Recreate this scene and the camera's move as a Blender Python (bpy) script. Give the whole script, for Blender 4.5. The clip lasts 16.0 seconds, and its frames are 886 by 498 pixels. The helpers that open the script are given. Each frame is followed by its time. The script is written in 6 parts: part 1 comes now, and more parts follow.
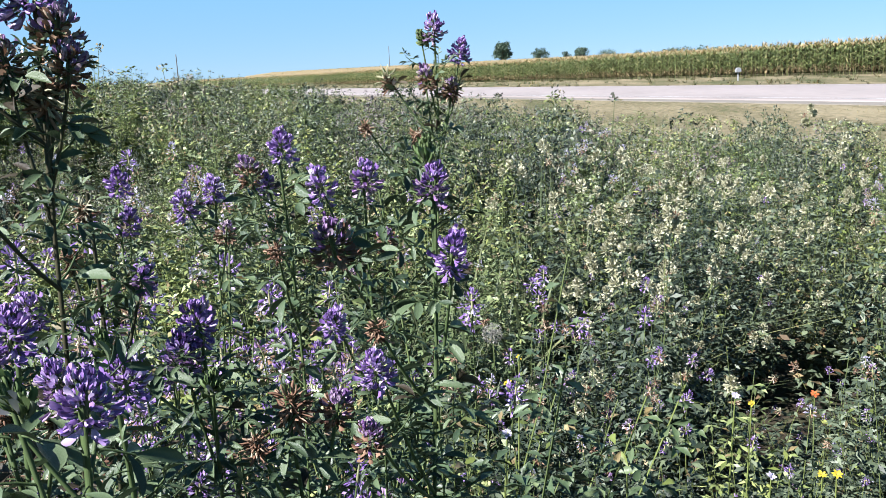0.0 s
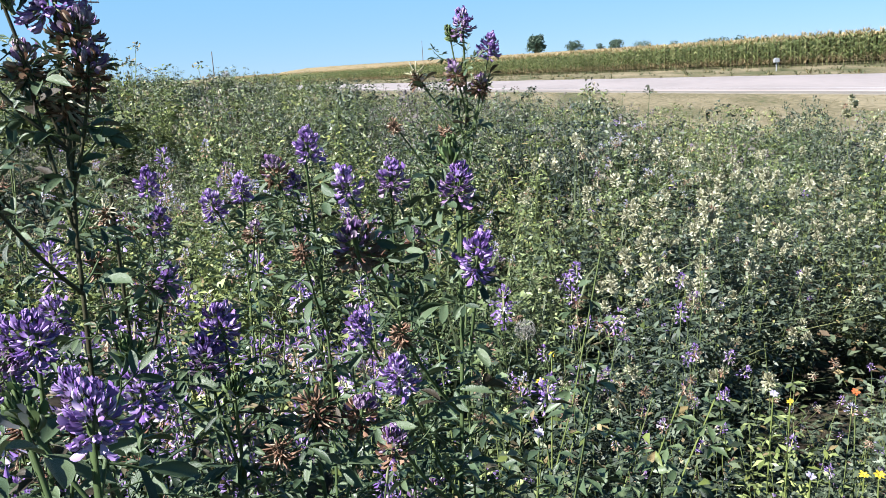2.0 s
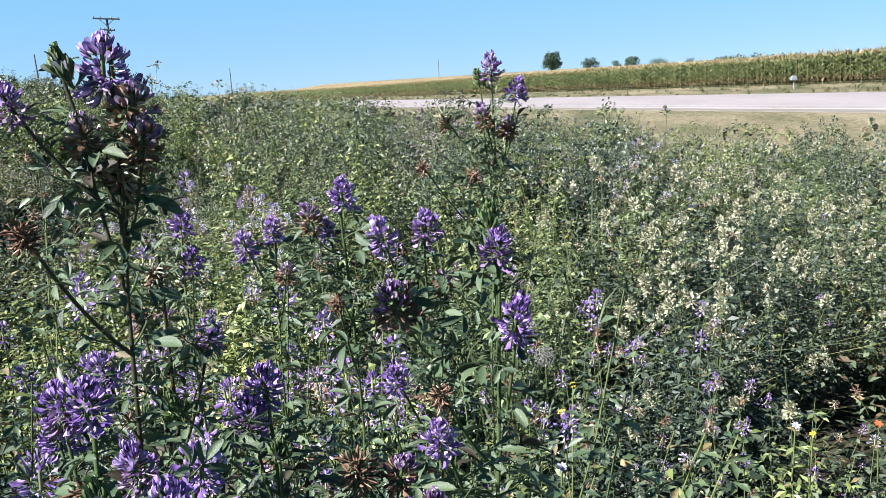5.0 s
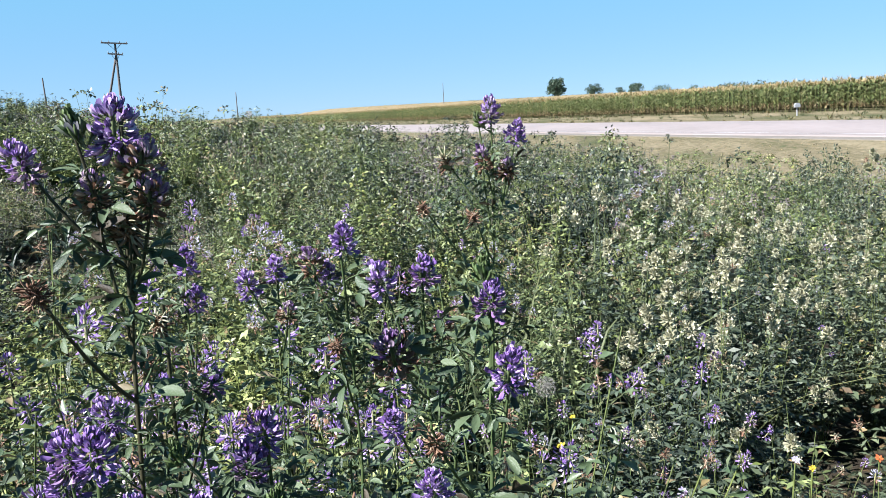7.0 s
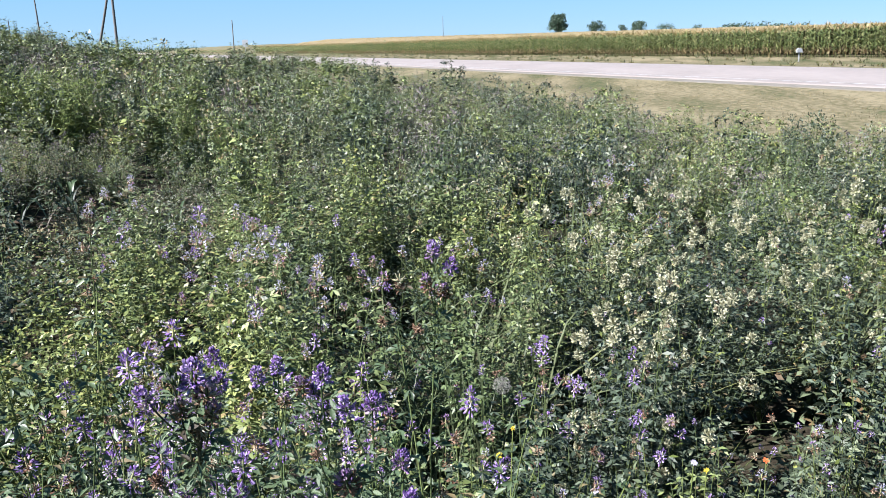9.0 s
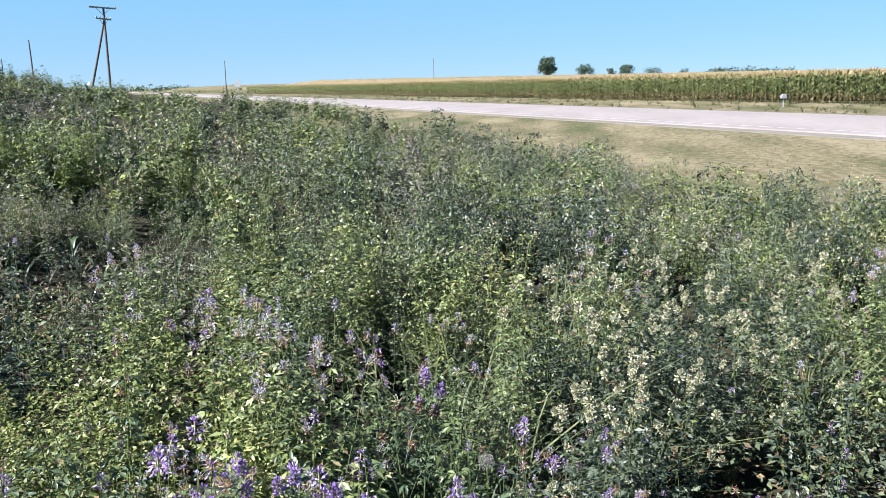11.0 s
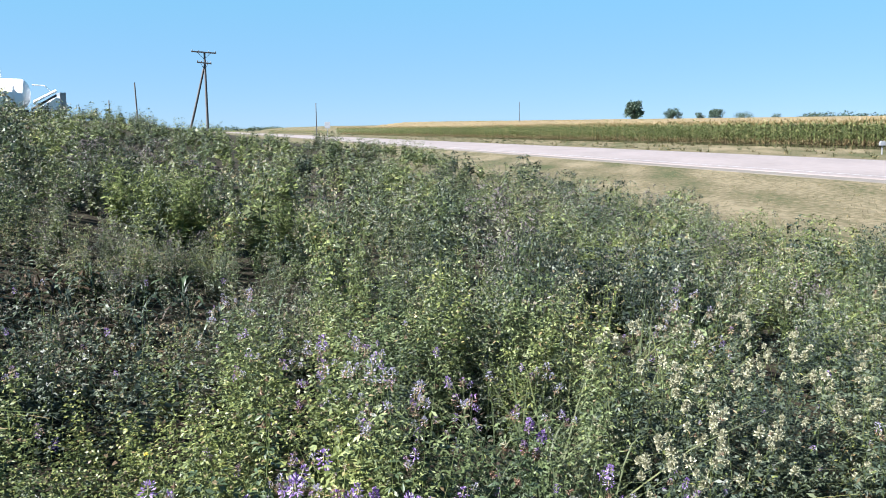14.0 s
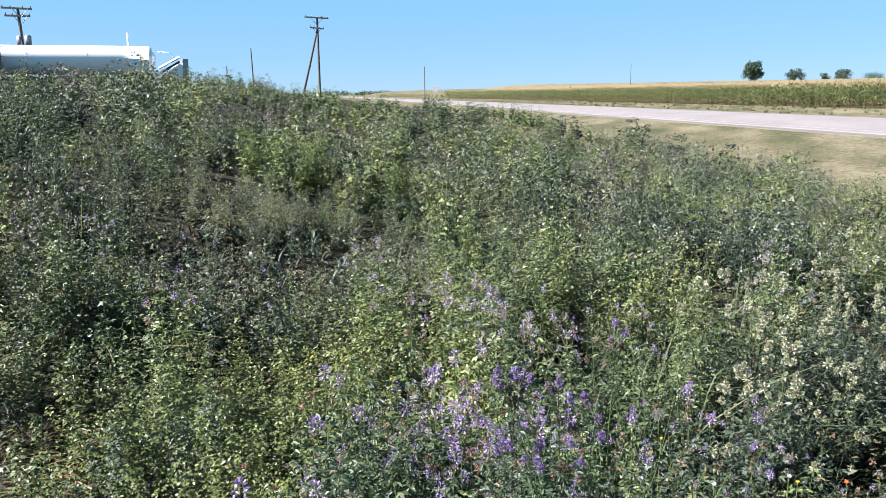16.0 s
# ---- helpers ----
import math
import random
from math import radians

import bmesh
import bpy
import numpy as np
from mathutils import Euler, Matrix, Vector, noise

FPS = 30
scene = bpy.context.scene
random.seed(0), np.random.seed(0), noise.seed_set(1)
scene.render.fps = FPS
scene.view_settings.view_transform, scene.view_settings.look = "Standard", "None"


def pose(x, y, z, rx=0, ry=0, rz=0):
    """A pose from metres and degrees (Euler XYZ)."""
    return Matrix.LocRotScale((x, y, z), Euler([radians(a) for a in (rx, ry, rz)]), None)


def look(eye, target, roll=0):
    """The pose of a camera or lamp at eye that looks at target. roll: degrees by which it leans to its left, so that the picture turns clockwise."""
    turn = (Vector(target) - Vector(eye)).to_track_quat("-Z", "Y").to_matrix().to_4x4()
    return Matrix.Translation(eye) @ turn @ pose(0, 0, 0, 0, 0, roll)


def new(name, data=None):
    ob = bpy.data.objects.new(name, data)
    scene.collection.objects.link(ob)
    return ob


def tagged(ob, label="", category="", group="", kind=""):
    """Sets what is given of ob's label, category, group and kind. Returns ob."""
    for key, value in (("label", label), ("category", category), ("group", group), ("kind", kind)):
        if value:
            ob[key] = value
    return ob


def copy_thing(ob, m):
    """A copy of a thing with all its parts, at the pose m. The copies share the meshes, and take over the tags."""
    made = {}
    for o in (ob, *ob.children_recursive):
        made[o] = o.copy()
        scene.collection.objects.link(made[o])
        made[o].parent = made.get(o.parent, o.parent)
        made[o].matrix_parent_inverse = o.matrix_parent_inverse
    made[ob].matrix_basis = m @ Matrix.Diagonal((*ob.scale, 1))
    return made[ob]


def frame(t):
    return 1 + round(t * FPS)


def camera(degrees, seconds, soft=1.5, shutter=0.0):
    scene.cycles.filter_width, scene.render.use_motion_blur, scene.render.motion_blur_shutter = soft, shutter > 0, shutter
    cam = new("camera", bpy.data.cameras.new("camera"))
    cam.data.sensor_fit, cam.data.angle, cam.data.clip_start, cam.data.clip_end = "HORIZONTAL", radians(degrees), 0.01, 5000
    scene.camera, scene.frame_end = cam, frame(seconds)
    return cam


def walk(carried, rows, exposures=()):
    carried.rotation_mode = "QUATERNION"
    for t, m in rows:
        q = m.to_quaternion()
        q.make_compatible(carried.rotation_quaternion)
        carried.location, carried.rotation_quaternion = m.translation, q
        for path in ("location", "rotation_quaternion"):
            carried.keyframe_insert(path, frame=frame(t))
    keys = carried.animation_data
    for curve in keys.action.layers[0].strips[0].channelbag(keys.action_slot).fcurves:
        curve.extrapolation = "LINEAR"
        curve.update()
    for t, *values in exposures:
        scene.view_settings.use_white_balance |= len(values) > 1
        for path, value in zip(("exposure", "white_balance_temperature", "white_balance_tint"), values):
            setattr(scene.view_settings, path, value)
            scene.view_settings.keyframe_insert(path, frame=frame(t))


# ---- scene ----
cam = camera(55.3, 16.0, soft=0.75)
PATH = [
    (0, (0.167, 0.085, 0.917), (-0.04, 2.032, 0.509), -2.7),
    (0.5, (0.167, 0.086, 0.919), (-0.051, 2.031, 0.506), -3.5),
    (1, (0.169, 0.089, 0.914), (-0.068, 2.032, 0.504), -3.0),
    (1.5, (0.172, 0.092, 0.916), (-0.084, 2.032, 0.5), -3.0),
    (2, (0.169, 0.091, 0.918), (-0.118, 2.026, 0.501), -3.4),
    (2.5, (0.166, 0.089, 0.92), (-0.14, 2.021, 0.504), -3.5),
    (3, (0.164, 0.088, 0.921), (-0.158, 2.02, 0.515), -3.8),
    (5.5, (0.163, 0.087, 0.937), (-0.155, 2.028, 0.574), -3.0),
    (6, (0.166, 0.084, 0.94), (-0.15, 2.029, 0.598), -2.8),
    (6.5, (0.166, 0.08, 0.941), (-0.154, 2.027, 0.614), -2.8),
    (7, (0.167, 0.081, 0.943), (-0.161, 2.028, 0.622), -2.9),
    (7.5, (0.167, 0.079, 0.955), (-0.163, 2.026, 0.638), -2.8),
    (8, (0.182, 0.039, 0.982), (-0.131, 1.978, 0.605), -2.7),
    (8.5, (0.209, -0.017, 1.044), (-0.092, 1.909, 0.597), -2.1),
    (9, (0.232, -0.076, 1.104), (-0.085, 1.842, 0.634), -1.4),
    (9.5, (0.256, -0.134, 1.15), (-0.042, 1.789, 0.687), -0.9),
    (9.7, (0.267, -0.155, 1.162), (-0.007, 1.773, 0.708), -0.9),
    (11.8, (0.244, -0.242, 1.267), (-0.114, 1.7, 0.956), -1.3),
    (12, (0.244, -0.271, 1.277), (-0.161, 1.665, 0.98), -1.4),
    (12.5, (0.258, -0.314, 1.266), (-0.187, 1.613, 0.962), -1.2),
    (13, (0.242, -0.329, 1.269), (-0.196, 1.596, 0.951), -0.8),
    (13.5, (0.245, -0.341, 1.279), (-0.224, 1.58, 0.978), -0.5),
    (14, (0.249, -0.353, 1.281), (-0.236, 1.567, 1.0), -0.4),
    (14.5, (0.276, -0.397, 1.28), (-0.186, 1.529, 1.0), -0.1),
    (15, (0.286, -0.428, 1.282), (-0.182, 1.49, 0.956), -0.1),
    (15.5, (0.328, -0.55, 1.294), (-0.277, 1.33, 0.983), -0.5),
    (16, (0.328, -0.68, 1.292), (-0.391, 1.151, 0.93), -0.7),
]
walk(cam, [(t, look(eye, target, roll)) for t, eye, target, roll in PATH], exposures=((0, 2.14, 5800, 12), (16, 2.14, 5800, 12)))

# ---- world, sun, exposure ----
SUN_DIR = Vector((-0.80, -0.58, 0.82)).normalized()      # towards the sun
world = bpy.data.worlds.new("sky")
world.use_nodes = True
scene.world = world
wn, wl = world.node_tree.nodes, world.node_tree.links
sky = wn.new("ShaderNodeTexSky")
sky.sky_type, sky.sun_disc = "NISHITA", False
sky.sun_elevation = math.asin(SUN_DIR.z)
sky.sun_rotation = math.atan2(SUN_DIR.x, SUN_DIR.y)
sky.air_density, sky.dust_density, sky.ozone_density, sky.altitude = 0.62, 0.0, 4.5, 600
haze = wn.new("ShaderNodeMix")                            # late-summer haze evens the blue out
haze.data_type = "RGBA"
haze.inputs[0].default_value = 0.62
hue = wn.new("ShaderNodeMix")                             # paler and greyer towards the horizon
hue.data_type = "RGBA"
hue.inputs[6].default_value, hue.inputs[7].default_value = (2.62, 4.05, 5.2, 1), (1.75, 4.75, 6.0, 1)
climb = wn.new("ShaderNodeMapRange")
climb.inputs["From Min"].default_value, climb.inputs["From Max"].default_value = 0.0, 0.22
low = wn.new("ShaderNodeMapRange")                        # the haze lies low and thins out upwards
aim, up = wn.new("ShaderNodeTexCoord"), wn.new("ShaderNodeSeparateXYZ")
low.inputs["From Min"].default_value, low.inputs["From Max"].default_value = 0.2, 0.8
low.inputs["To Min"].default_value, low.inputs["To Max"].default_value = 0.72, 0.0
wl.new(aim.outputs["Generated"], up.inputs[0])
wl.new(up.outputs["Z"], low.inputs["Value"])
wl.new(up.outputs["Z"], climb.inputs["Value"])
wl.new(climb.outputs[0], hue.inputs[0])
wl.new(hue.outputs[2], haze.inputs[7])
wl.new(low.outputs[0], haze.inputs[0])
wl.new(sky.outputs[0], haze.inputs[6])
wl.new(haze.outputs[2], wn["Background"].inputs[0])
wn["Background"].inputs[1].default_value = 0.035
sun = new("sun", bpy.data.lights.new("sun", "SUN"))
sun.data.energy, sun.data.angle, sun.data.color = 5.0, radians(0.55), (1.0, 0.925, 0.85)
sun.matrix_world = look(SUN_DIR * 60, (0, 0, 0))

# ---- materials ----


def nodes_of(name):
    m = bpy.data.materials.new(name)
    m.use_nodes = True
    nt = m.node_tree
    nt.nodes.clear()
    out = nt.nodes.new("ShaderNodeOutputMaterial")
    return m, nt.nodes, nt.links, out


def ramp(nodes, stops):
    r = nodes.new("ShaderNodeValToRGB")
    e = r.color_ramp.elements
    e[0].position, e[0].color = stops[0][0], (*stops[0][1], 1)
    e[1].position, e[1].color = stops[-1][0], (*stops[-1][1], 1)
    for p, c in stops[1:-1]:
        e.new(p).color = (*c, 1)
    return r


def leafy(name, stops, through_light=0.10, rough=0.5, spec=0.2, grain=180.0, patch=1.0):
    """Thin plant tissue: a tone for every leaf or petal, fine mottling, light that comes through."""
    m, n, l, out = nodes_of(name)
    geo, info = n.new("ShaderNodeNewGeometry"), n.new("ShaderNodeObjectInfo")
    tone = n.new("ShaderNodeMath")
    tone.operation = "MULTIPLY_ADD"
    tone.inputs[1].default_value = 0.8
    shift = n.new("ShaderNodeMath")
    shift.operation = "MULTIPLY"
    shift.inputs[1].default_value = 0.2
    l.new(info.outputs["Random"], shift.inputs[0])
    l.new(geo.outputs["Random Per Island"], tone.inputs[0])
    l.new(shift.outputs[0], tone.inputs[2])
    col = ramp(n, stops)
    l.new(tone.outputs[0], col.inputs[0])
    tex, coord = n.new("ShaderNodeTexNoise"), n.new("ShaderNodeTexCoord")
    tex.inputs["Scale"].default_value, tex.inputs["Detail"].default_value = grain, 3
    l.new(coord.outputs["Object"], tex.inputs["Vector"])
    mot = n.new("ShaderNodeMix")
    mot.data_type, mot.blend_type = "RGBA", "MULTIPLY"
    mot.inputs[0].default_value = 0.55
    gr = ramp(n, [(0.25, (0.62, 0.62, 0.62)), (0.75, (1.25, 1.25, 1.2))])
    l.new(tex.outputs["Fac"], gr.inputs[0])
    l.new(col.outputs[0], mot.inputs[6])
    l.new(gr.outputs[0], mot.inputs[7])
    wide = n.new("ShaderNodeTexNoise")                    # the stand differs from patch to patch
    wide.inputs["Scale"].default_value, wide.inputs["Detail"].default_value = 1.7, 2
    l.new(geo.outputs["Position"], wide.inputs["Vector"])
    hue = ramp(n, [(0.36, (0.60, 0.68, 0.66)), (0.5, (1.0, 1.0, 1.0)), (0.64, (1.36, 1.28, 0.95))])
    l.new(wide.outputs["Fac"], hue.inputs[0])
    patched = n.new("ShaderNodeMix")
    patched.data_type, patched.blend_type = "RGBA", "MULTIPLY"
    patched.inputs[0].default_value = patch
    l.new(mot.outputs[2], patched.inputs[6])
    l.new(hue.outputs[0], patched.inputs[7])
    mot = patched
    bs = n.new("ShaderNodeBsdfPrincipled")
    bs.inputs["Roughness"].default_value = rough
    bs.inputs["Specular IOR Level"].default_value = spec
    l.new(mot.outputs[2], bs.inputs["Base Color"])
    bump = n.new("ShaderNodeBump")
    bump.inputs["Strength"].default_value, bump.inputs["Distance"].default_value = 0.25, 0.001
    l.new(tex.outputs["Fac"], bump.inputs["Height"])
    l.new(bump.outputs[0], bs.inputs["Normal"])
    tr = n.new("ShaderNodeBsdfTranslucent")
    l.new(mot.outputs[2], tr.inputs[0])
    mix = n.new("ShaderNodeMixShader")
    mix.inputs[0].default_value = through_light
    l.new(bs.outputs[0], mix.inputs[1])
    l.new(tr.outputs[0], mix.inputs[2])
    l.new(mix.outputs[0], out.inputs[0])
    return m


def solid(name, stops, rough=0.6, metal=0.0, scale=6.0, bump_d=0.002, spec=0.4, stretch=(1, 1, 1)):
    """A hard surface: two scales of mottling and fine relief."""
    m, n, l, out = nodes_of(name)
    coord, mp = n.new("ShaderNodeTexCoord"), n.new("ShaderNodeMapping")
    mp.inputs["Scale"].default_value = stretch
    l.new(coord.outputs["Object"], mp.inputs[0])
    a, b = n.new("ShaderNodeTexNoise"), n.new("ShaderNodeTexNoise")
    a.inputs["Scale"].default_value, a.inputs["Detail"].default_value = scale, 6
    b.inputs["Scale"].default_value, b.inputs["Detail"].default_value = scale * 9, 4
    l.new(mp.outputs[0], a.inputs[0])
    l.new(mp.outputs[0], b.inputs[0])
    ad = n.new("ShaderNodeMix")
    ad.inputs[0].default_value = 0.4
    l.new(a.outputs["Fac"], ad.inputs[2])
    l.new(b.outputs["Fac"], ad.inputs[3])
    col = ramp(n, stops)
    l.new(ad.outputs[0], col.inputs[0])
    bs = n.new("ShaderNodeBsdfPrincipled")
    bs.inputs["Roughness"].default_value, bs.inputs["Metallic"].default_value = rough, metal
    bs.inputs["Specular IOR Level"].default_value = spec
    l.new(col.outputs[0], bs.inputs["Base Color"])
    bump = n.new("ShaderNodeBump")
    bump.inputs["Strength"].default_value, bump.inputs["Distance"].default_value = 0.5, bump_d
    l.new(b.outputs["Fac"], bump.inputs["Height"])
    l.new(bump.outputs[0], bs.inputs["Normal"])
    l.new(bs.outputs[0], out.inputs[0])
    return m


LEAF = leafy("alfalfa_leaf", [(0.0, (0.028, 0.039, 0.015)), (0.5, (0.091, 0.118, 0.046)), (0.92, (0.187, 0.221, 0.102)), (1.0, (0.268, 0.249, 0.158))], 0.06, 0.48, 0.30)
# bluer green than LEAF, darkened further so that shade between bushes is in the colour
LEAF_COOL_SHADE = leafy("cool_alfalfa_leaf", [(0.0, (0.011, 0.017, 0.012)), (0.5, (0.043, 0.058, 0.038)), (0.92, (0.092, 0.114, 0.078)), (1.0, (0.150, 0.150, 0.105))], 0.05, 0.48, 0.24, patch=0.6)
LEAF_NEAR = leafy("alfalfa_leaf_close", [(0.0, (0.019, 0.032, 0.017)), (0.55, (0.047, 0.071, 0.035)), (1.0, (0.106, 0.137, 0.069))], 0.08, 0.44, 0.32, grain=420, patch=0.3)
LEAF_YELLOW = leafy("yellow_green_leaf", [(0.0, (0.035, 0.050, 0.013)), (0.6, (0.099, 0.125, 0.035)), (0.95, (0.182, 0.190, 0.062)), (1.0, (0.395, 0.343, 0.135))], 0.08, 0.45, 0.36, patch=0.5)
LEAF_GREY = leafy("grey_green_leaf", [(0.0, (0.029, 0.035, 0.025)), (0.5, (0.102, 0.116, 0.084)), (0.92, (0.236, 0.251, 0.195)), (1.0, (0.334, 0.320, 0.263))], 0.05, 0.52, 0.24)
LEAF_BRIGHT = leafy("bright_yellow_green_leaf", [(0.0, (0.063, 0.088, 0.024)), (0.6, (0.152, 0.187, 0.057)), (1.0, (0.261, 0.285, 0.107))], 0.15, patch=0.0)
LEAF_DARK = leafy("dark_bush_leaf", [(0.0, (0.011, 0.017, 0.014)), (0.7, (0.030, 0.043, 0.032)), (1.0, (0.088, 0.109, 0.084))], 0.08, patch=0.3)
LEAF_DRY = leafy("withered_leaf", [(0.0, (0.030, 0.021, 0.015)), (0.6, (0.064, 0.047, 0.032)), (1.0, (0.144, 0.117, 0.079))], 0.15)
GRASS = leafy("grass_blade", [(0.0, (0.044, 0.060, 0.026)), (0.6, (0.076, 0.090, 0.044)), (1.0, (0.125, 0.135, 0.072))], 0.15)
STRAW = leafy("dry_grass", [(0.0, (0.094, 0.076, 0.041)), (0.6, (0.157, 0.129, 0.076)), (1.0, (0.238, 0.201, 0.125))], 0.2)
DUSKY = leafy("dusky_seed_plume", [(0.0, (0.084, 0.068, 0.070)), (0.6, (0.148, 0.129, 0.131)), (1.0, (0.227, 0.208, 0.204))], 0.1, 0.8, 0.1, patch=0)
STEM = leafy("green_stem", [(0.0, (0.045, 0.064, 0.023)), (1.0, (0.102, 0.129, 0.050))], 0.05, 0.5)
STEM_DARK = leafy("reddish_stem", [(0.0, (0.038, 0.028, 0.019)), (1.0, (0.076, 0.069, 0.032))], 0.05, 0.55)
CALYX = leafy("calyx", [(0.0, (0.116, 0.144, 0.057)), (0.6, (0.217, 0.231, 0.108)), (1.0, (0.304, 0.289, 0.173))], 0.25)
PURPLE = leafy("purple_petal", [(0.0, (0.095, 0.046, 0.175)), (0.38, (0.205, 0.120, 0.340)), (0.68, (0.340, 0.240, 0.480)), (1.0, (0.62, 0.55, 0.66))], 0.28, 0.5, 0.25, patch=0)
FADED = leafy("fading_petal", [(0.0, (0.108, 0.044, 0.159)), (0.4, (0.231, 0.144, 0.289)), (0.8, (0.376, 0.304, 0.346)), (1.0, (0.448, 0.405, 0.325))], 0.25, 0.6, 0.2, patch=0)
LILAC = leafy("pale_lilac_petal", [(0.0, (0.255, 0.235, 0.345)), (0.6, (0.375, 0.350, 0.465)), (1.0, (0.52, 0.50, 0.56))], 0.3, 0.6, 0.2, patch=0)
CREAM = leafy("cream_petal", [(0.0, (0.180, 0.178, 0.092)), (0.5, (0.295, 0.290, 0.190)), (1.0, (0.46, 0.45, 0.34))], 0.2, 0.6, 0.2, patch=0)
BROWN = leafy("dry_brown_floret", [(0.0, (0.053, 0.027, 0.020)), (0.4, (0.151, 0.084, 0.053)), (0.75, (0.280, 0.193, 0.129)), (1.0, (0.439, 0.371, 0.280))], 0.2, 0.7, 0.15, patch=0)
BUD = leafy("green_bud", [(0.0, (0.088, 0.131, 0.044)), (0.7, (0.170, 0.207, 0.082)), (1.0, (0.213, 0.164, 0.264))], 0.25)
SEED = leafy("seed_down", [(0.0, (0.189, 0.183, 0.157)), (1.0, (0.301, 0.295, 0.264))], 0.4, 0.8, 0.1, patch=0)
DULL_SEED = leafy("dull_seed_head", [(0.0, (0.107, 0.097, 0.069)), (0.6, (0.176, 0.166, 0.125)), (1.0, (0.277, 0.264, 0.219))], 0.2, 0.8, 0.1)
YELLOW = leafy("yellow_petal", [(0.0, (0.377, 0.264, 0.019)), (1.0, (0.503, 0.415, 0.050))], 0.3, patch=0)
ORANGE = leafy("orange_red_petal", [(0.0, (0.301, 0.057, 0.019)), (1.0, (0.427, 0.125, 0.038))], 0.25, patch=0)
CORN = leafy("corn_leaf", [(0.0, (0.034, 0.059, 0.021)), (0.5, (0.104, 0.132, 0.046)), (0.85, (0.200, 0.212, 0.086)), (1.0, (0.340, 0.305, 0.165))], 0.2, grain=8, patch=0.0)
CORN_DRY = leafy("dry_corn_leaf", [(0.0, (0.101, 0.076, 0.038)), (0.6, (0.201, 0.151, 0.082)), (1.0, (0.289, 0.232, 0.138))], 0.2, grain=8, patch=0.0)
TASSEL = leafy("corn_tassel", [(0.0, (0.189, 0.137, 0.063)), (0.6, (0.269, 0.203, 0.098)), (1.0, (0.341, 0.269, 0.148))], 0.2, grain=8, patch=0)
# the bluish cast of distance haze is mixed into this leaf colour
TREE = leafy("tree_leaf", [(0.0, (0.030, 0.050, 0.033)), (0.7, (0.053, 0.083, 0.053)), (1.0, (0.091, 0.120, 0.071))], 0.1, grain=4, patch=0)
BARK = solid("bark", [(0.3, (0.042, 0.033, 0.025)), (0.7, (0.100, 0.083, 0.066))], 0.9, scale=4)
POLE_WOOD = solid("weathered_pole_wood", [(0.3, (0.046, 0.043, 0.042)), (0.7, (0.116, 0.110, 0.104))], 0.85, scale=3, stretch=(6, 6, 0.5))
PORCELAIN = solid("grey_porcelain", [(0.3, (0.133, 0.141, 0.149)), (0.7, (0.199, 0.207, 0.216))], 0.3)
WHITE_PAINT = solid("white_tank_paint", [(0.2, (0.74, 0.74, 0.73)), (0.5, (0.81, 0.81, 0.80)), (0.8, (0.84, 0.84, 0.83))], 0.35, scale=0.8, bump_d=0.0005)
LINE_PAINT = solid("worn_white_line_paint", [(0.3, (0.20, 0.19, 0.185)), (0.7, (0.34, 0.335, 0.32))], 0.7, scale=3)
DULL_WHITE = solid("weathered_white_paint", [(0.2, (0.157, 0.160, 0.164)), (0.5, (0.201, 0.204, 0.207)), (0.8, (0.238, 0.238, 0.238))], 0.6, scale=4)
GREY_STEEL = solid("galvanised_steel", [(0.3, (0.213, 0.226, 0.245)), (0.7, (0.327, 0.339, 0.352))], 0.42, 0.6, scale=5)
BLACK_STEEL = solid("black_steel", [(0.3, (0.012, 0.012, 0.015)), (0.7, (0.033, 0.033, 0.037))], 0.5, 0.2)
RUBBER = solid("tyre_rubber", [(0.3, (0.010, 0.010, 0.010)), (0.7, (0.025, 0.025, 0.025))], 0.85)
MAROON = solid("dark_maroon_paint", [(0.3, (0.042, 0.015, 0.018)), (0.7, (0.071, 0.025, 0.029))], 0.55, scale=2)
CONCRETE = solid("pale_concrete", [(0.2, (0.142, 0.123, 0.114)), (0.5, (0.185, 0.161, 0.151)), (0.8, (0.224, 0.196, 0.184))], 0.85, scale=0.35, bump_d=0.004, stretch=(1, 0.35, 1))
GRAVEL = solid("gravel", [(0.2, (0.076, 0.066, 0.054)), (0.5, (0.119, 0.107, 0.088)), (0.8, (0.170, 0.151, 0.129))], 0.95, scale=1.2, bump_d=0.02)
CANOPY = solid("corn_top", [(0.25, (0.094, 0.070, 0.032)), (0.45, (0.148, 0.112, 0.052)), (0.7, (0.195, 0.151, 0.076))], 0.95, scale=0.5, bump_d=0.2, stretch=(1, 1, 1))


